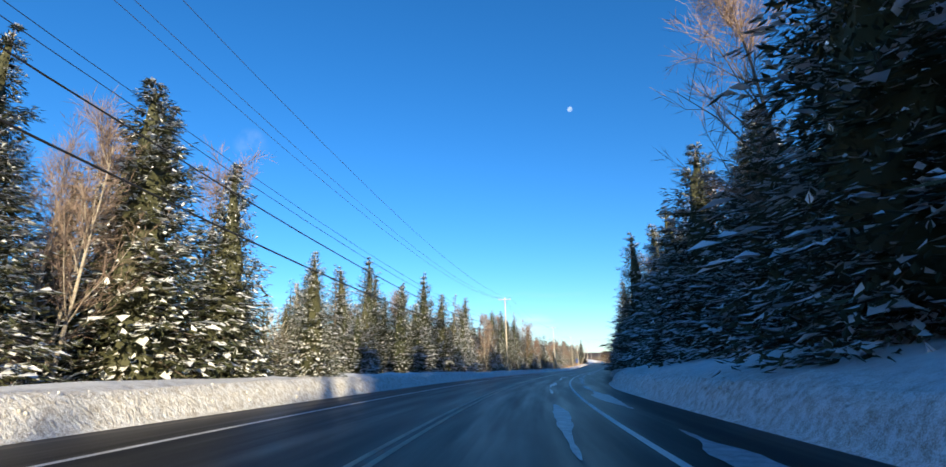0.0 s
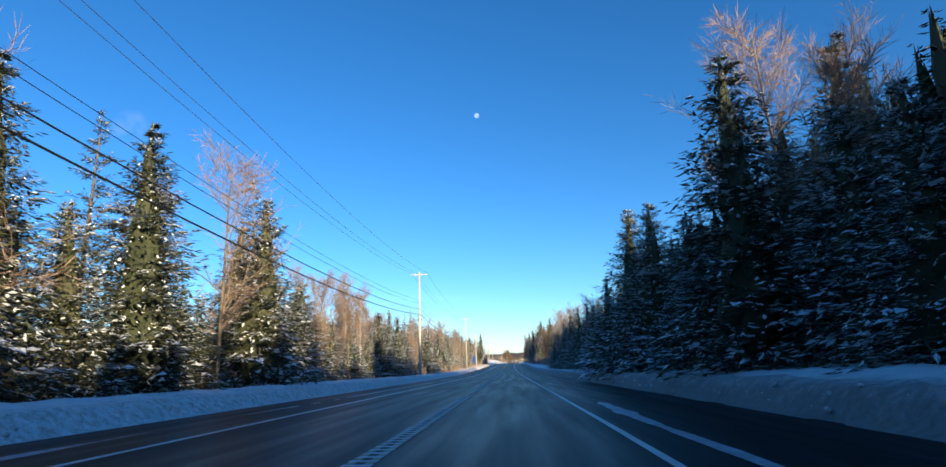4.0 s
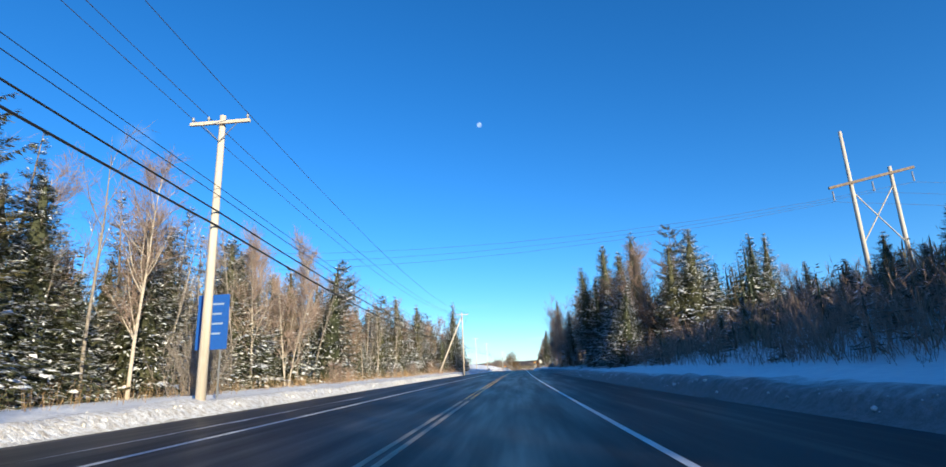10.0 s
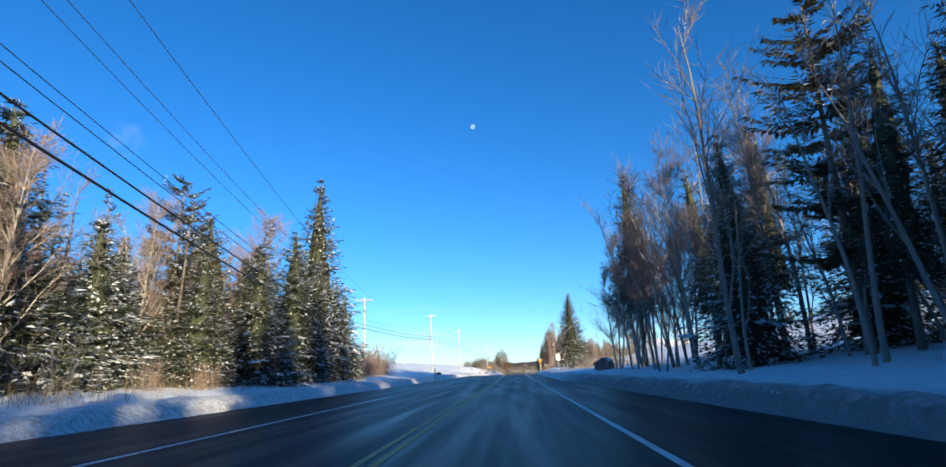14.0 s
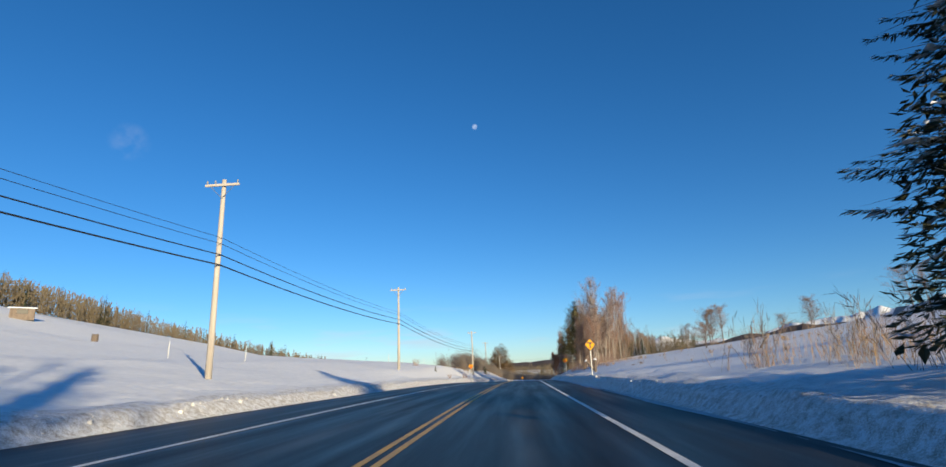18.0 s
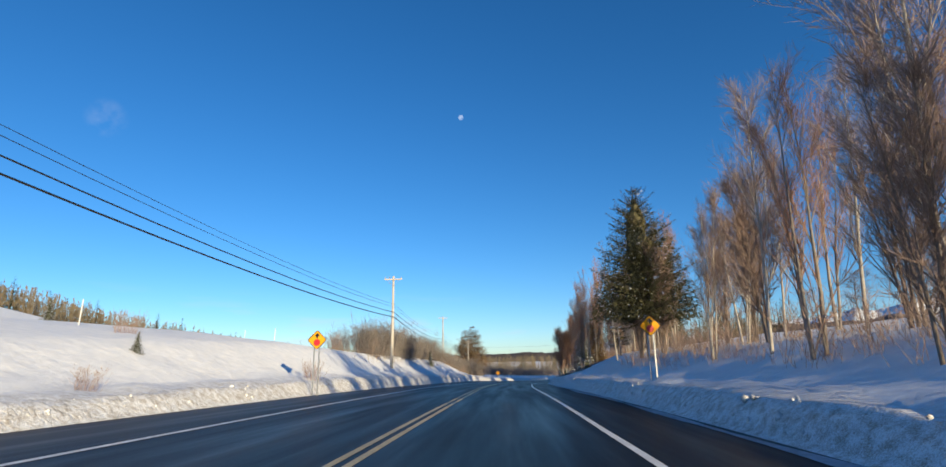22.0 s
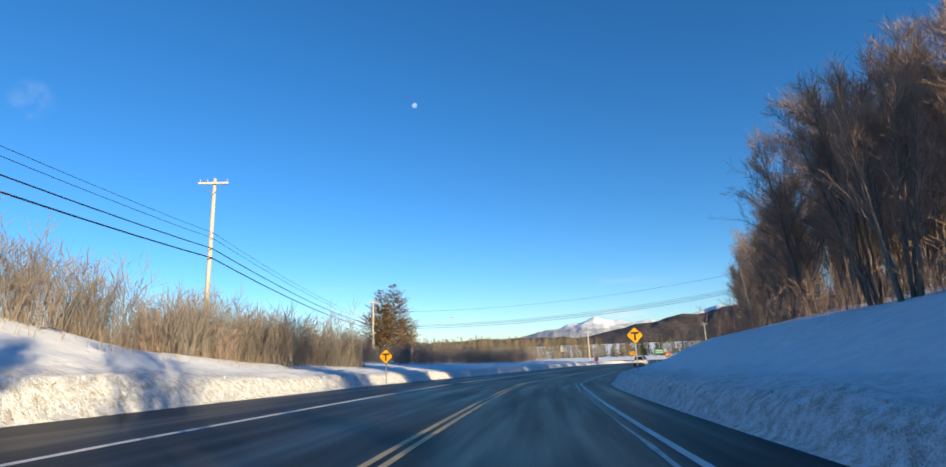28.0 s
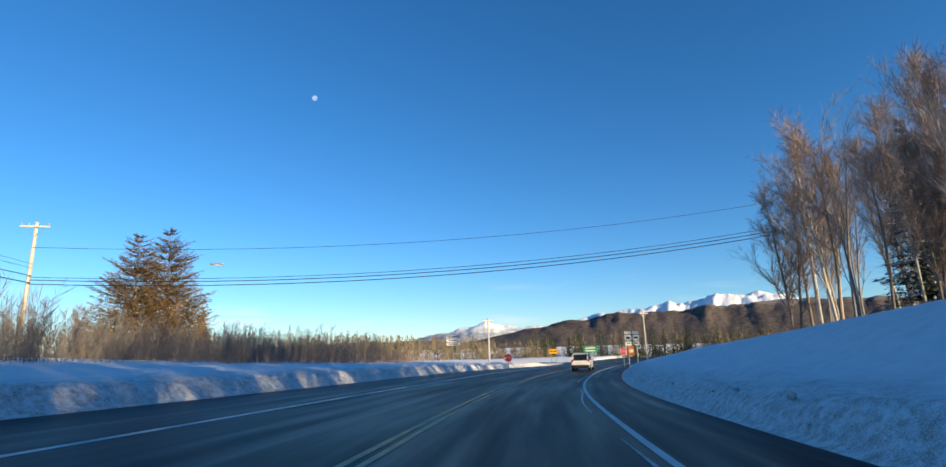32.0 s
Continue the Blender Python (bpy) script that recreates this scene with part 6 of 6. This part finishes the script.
def car(s, d):
    p, a, n = centre(s)
    root = thing("car", "white sport utility car on the road, seen from behind", "car",
                 Matrix.Translation((p[0] + n[0] * d, p[1] + n[1] * d, p[2] + camber(d))) @ pose(0, 0, 0, 0, 0, math.degrees(math.atan2(-a[0], a[1]))))
    loft([(-2.25, 0.80, 0.48, 0.92, 0.1), (-2.15, 0.88, 0.34, 1.02, 0.12), (-1.2, 0.92, 0.26, 1.04, 0.12), (1.0, 0.92, 0.26, 1.02, 0.12), (2.0, 0.88, 0.30, 0.92, 0.12), (2.28, 0.76, 0.42, 0.78, 0.1)], CAR_WHITE, "body", root)
    loft([(-2.12, 0.76, 0.98, 1.08, 0.03), (-1.82, 0.72, 0.98, 1.62, 0.08), (-1.5, 0.70, 0.98, 1.68, 0.08), (0.0, 0.70, 0.98, 1.68, 0.08), (0.5, 0.72, 0.98, 1.52, 0.08), (1.1, 0.78, 0.98, 1.06, 0.03)], CAR_GLASS, "cabin_glass", root, "dark tinted glass")
    loft([(-2.0, 0.66, 1.60, 1.67, 0.02), (-1.5, 0.68, 1.64, 1.72, 0.02), (0.0, 0.68, 1.64, 1.72, 0.02), (0.45, 0.64, 1.54, 1.60, 0.02)], CAR_WHITE, "roof", root)
    for sx in (-1, 1):
        bm = bmesh.new()
        box(bm, (0.05, 1.9, 0.05), Matrix.Translation((sx * 0.60, -0.7, 1.75)), 0.015)
        part("roof_rail", bm, CAR_TRIM, root)
        bm = bmesh.new()
        box(bm, (0.24, 0.14, 0.34), Matrix.Translation((sx * 0.74, -2.14, 0.94)), 0.04)
        part("tail_light", bm, TAIL_RED, root)
        bm = bmesh.new()
        box(bm, (0.09, 0.08, 0.62), Matrix.Translation((sx * 0.70, -1.97, 1.32)) @ pose(0, 0, 0, -26, 0, 0), 0.02)
        part("rear_pillar", bm, CAR_WHITE, root)
        bm = bmesh.new()
        box(bm, (0.2, 0.12, 0.15), Matrix.Translation((sx * 1.0, 0.75, 1.08)), 0.04)
        part("mirror", bm, CAR_WHITE, root)
        for y in (-1.4, 1.4):
            bm = bmesh.new()
            rod(bm, (sx * 0.70, y, 0.35), (sx * 0.93, y, 0.35), 0.35, sides=24)
            wheel = part("wheel", bm, TYRE, root, smooth=False)
            bm = bmesh.new()
            rod(bm, (sx * 0.90, y, 0.35), (sx * 0.94, y, 0.35), 0.22, sides=18)
            part("rim", bm, STEEL, wheel)
    bm = bmesh.new()
    box(bm, (1.72, 0.22, 0.26), Matrix.Translation((0, -2.2, 0.48)), 0.06)
    part("bumper", bm, CAR_TRIM, root)
    bm = bmesh.new()
    box(bm, (0.34, 0.02, 0.16), Matrix.Translation((0, -2.275, 0.76)), 0.01)
    part("number_plate", bm, SIGN_WHITE, root)


car(674.0, 1.9)


# ---- the side road, mountains ----
def side_road():
    p, a, n = centre(712)
    verts, uv, cols = [], [], (-5.5, -3.5, 0, 3.5, 5.5)
    rows = np.arange(-220, 221, 4.0)
    for k in rows:
        for c in cols:
            verts.append((p[0] + n[0] * k + a[0] * c, p[1] + n[1] * k + a[1] * c, p[2] + 0.05 - 0.012 * abs(c)))
            uv.append((c, k))
    tagged(mesh_object("side_road", verts, grid_faces(len(rows), len(cols)), ASPHALT, smooth=True, uv=uv), "asphalt cross road at the T-junction", "road", kind="structure")


side_road()


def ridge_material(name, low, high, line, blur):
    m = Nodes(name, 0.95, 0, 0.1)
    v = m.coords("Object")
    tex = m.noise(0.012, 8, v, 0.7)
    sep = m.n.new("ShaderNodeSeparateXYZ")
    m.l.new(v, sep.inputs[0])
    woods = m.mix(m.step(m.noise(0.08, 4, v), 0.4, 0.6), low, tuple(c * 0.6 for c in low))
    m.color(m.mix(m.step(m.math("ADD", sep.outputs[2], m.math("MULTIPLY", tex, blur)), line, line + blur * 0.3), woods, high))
    m.bump(m.noise(0.05, 6, v), 0.35, 8)
    return m.mat


def ridge(name, label, yaw0, yaw1, dist, heights, seed, material, depth=700, rugged=1.0, x0=10.0, y0=600.0):
    """A hill range: a sheet that rises over foothills to its crest and falls away behind."""
    n, m = 220, 18
    verts = []
    for i in range(n):
        u = i / (n - 1)
        w = radians(yaw0 + (yaw1 - yaw0) * u)
        crest = np.interp(u, np.linspace(0, 1, len(heights)), heights)
        crest *= 1 + rugged * (0.16 * noise.noise((u * 14, seed, 0)) + 0.09 * noise.noise((u * 45, seed, 1)) + 0.05 * noise.noise((u * 120, seed, 2)))
        for j in range(m):
            t = j / (m - 1)
            r = dist + depth * (t - 0.7)
            h = crest * math.sin(min(t / 0.7, 2 - t / 0.7) * math.pi / 2) ** 1.3 * (1 + 0.25 * (1 - t) * noise.noise((u * 30, t * 5, seed)) + 0.12 * (1 - t) * noise.noise((u * 90, t * 12, seed)))
            verts.append((x0 - math.sin(w) * r, y0 + math.cos(w) * r, -22 + max(h, 0)))
    ob = mesh_object(name, verts, grid_faces(n, m), material, smooth=True)
    tagged(ob, label, "mountain", kind="structure")


RIDGE = ridge_material("wooded_ridge", (0.13, 0.105, 0.095), (0.20, 0.18, 0.17), 130, 60)
# The peaks' lower tone is paled to blue: distance haze put into the colour.
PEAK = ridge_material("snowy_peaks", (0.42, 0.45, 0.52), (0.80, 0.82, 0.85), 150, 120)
ridge("backdrop_ridge", "long brown wooded ridge behind the valley", -8, -75, 2100, [12, 46, 96, 128, 138, 148, 140, 118, 90, 50], 3, RIDGE, 700, 0.4)
ridge("backdrop_low_hills", "low wooded hills far down the valley", 30, -20, 2600, [20, 35, 40, 48, 55, 40], 5, RIDGE, 500)
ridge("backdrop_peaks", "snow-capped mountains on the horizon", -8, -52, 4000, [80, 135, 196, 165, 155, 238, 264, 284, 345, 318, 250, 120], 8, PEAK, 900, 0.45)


# ---- loose snow, ice streaks, stalks ----
def snow_lumps():
    rng = np.random.default_rng(4)
    base, faces = [], []
    bm = bmesh.new()
    bmesh.ops.create_icosphere(bm, subdivisions=1, radius=1)
    shape = np.array([v.co for v in bm.verts])
    tri = np.array([[v.index for v in f.verts] for f in bm.faces])
    bm.free()
    for i in range(2600):
        s = rng.uniform(-10, 660)
        d = rng.choice([-1, 1]) * (6.15 + abs(rng.normal(0, 0.3)))
        d += shoulder(s) if d > 0 else -far_shoulder(s)
        r = min(0.015 + rng.exponential(0.018), 0.08)
        p = place(s, d)
        base.append(np.array(p) + shape * rng.uniform(0.6, 1.3, 3) * r * rng.uniform(0.85, 1.15, (len(shape), 1)))
        faces.append(tri + i * len(shape))
    tagged(mesh_object("snow_lumps", np.vstack(base), np.vstack(faces), BANK, uv=np.full((len(base) * len(shape), 2), 6.6), smooth=True), "broken lumps of dirty ploughed snow along the road edge", "snow", kind="stuff")


snow_lumps()


def stalks(name, label, seed, count, s0, s1, d0, d1, lo, hi, material):
    rng = np.random.default_rng(seed)
    segs = []
    for _ in range(count):
        p = np.array(place(rng.uniform(s0, s1), rng.uniform(d0, d1), -0.05))
        h = rng.uniform(lo, hi)
        q = p + np.array([rng.normal(0, 0.18) * h, rng.normal(0, 0.18) * h, h])
        segs.append((p, q, 0.008, 0.003))
    v, f = tube_mesh(segs, 3)
    tagged(mesh_object(name, v, f, material), label, "dry grass", kind="stuff")


stalks("roadside_grass", "dry brown grass standing out of the snow", 1, 2800, 225, 400, -17, -10, 0.3, 1.0, STALK)
stalks("field_grass", "dry stalks along the edge of the snowy field", 2, 1100, 405, 453, 10, 17, 0.4, 1.3, STALK)
stalks("field_tussocks", "dry tufts poking out of the snowy field", 6, 420, 448, 500, 11, 42, 0.12, 0.4, STALK)
stalks("cutting_grass", "dry stalks on the snowy cutting", 3, 1100, 540, 600, -16, -11, 0.2, 0.7, STALK)
stalks("bank_grass", "dry stalks under the birches on the bank", 4, 700, 488, 556, 11.5, 16, 0.12, 0.45, STALK)


def streak(name, label, s0, s1, d, width, seed, material, step=0.5, gaps=0.35):
    """Packed snow left in ragged patches along a line on the asphalt."""
    verts, faces = [], []
    for s in np.arange(s0, s1, step):
        w = width * max(0.0, 0.6 + 1.6 * noise.noise((s * 0.12, seed, 0)) - gaps + 0.35 * noise.noise((s * 0.9, seed, 2)))
        if w < 0.02:
            continue
        m = d + 0.25 * noise.noise((s * 0.11, seed, 7))
        k = len(verts)
        w2 = width * max(0.0, 0.6 + 1.6 * noise.noise(((s + step) * 0.12, seed, 0)) - gaps + 0.35 * noise.noise(((s + step) * 0.9, seed, 2)))
        m2 = d + 0.25 * noise.noise(((s + step) * 0.11, seed, 7))
        for t, c in ((s, m - w / 2), (s, m + w / 2), (s + step, m2 + w2 / 2), (s + step, m2 - w2 / 2)):
            p, a, n = centre(t)
            verts.append((p[0] + n[0] * c, p[1] + n[1] * c, p[2] + camber(c, t) + 0.009))
        faces.append((k, k + 1, k + 2, k + 3))
    tagged(mesh_object(name, verts, faces, material), label, "snow streak", kind="stuff")


streak("shoulder_snow", "packed snow streaks along the shoulder", -15, 130, 4.6, 0.7, 1, ICE, 0.5, 0.25)
streak("wheel_track_snow", "thin packed snow between the wheel tracks", -15, 90, 2.6, 0.45, 2, ICE, 0.5, 0.35)
streak("left_shoulder_snow", "packed snow streaks along the far shoulder", 60, 290, -5.6, 0.9, 3, ICE, 0.5, 0.35)
streak("bank_foot_snow", "thin rim of snow at the foot of the bank", 400, 556, 5.85, 0.5, 4, ICE, 0.5, 0.05)
streak("shoulder_ice", "packed snow streaks along the shoulder", 560, 660, 3.40, 0.08, 5, ICE, 0.5, 0.05)


def rumble(s0, s1, d, name, label):
    verts, faces = [], []
    for s in np.arange(s0, s1, 0.32):
        k = len(verts)
        w = 0.17 + 0.05 * noise.noise((s, d, 0))
        for t, c in ((s, d - w), (s, d + w), (s + 0.14, d + w), (s + 0.14, d - w)):
            p, a, n = centre(t)
            verts.append((p[0] + n[0] * c, p[1] + n[1] * c, p[2] + camber(c, t) + 0.010))
        faces.append((k, k + 1, k + 2, k + 3))
    tagged(mesh_object(name, verts, faces, ICE), label, "rumble strip", kind="stuff")


rumble(60, 262, -0.02, "rumble_strip", "snow-filled rumble strip along the centre line")
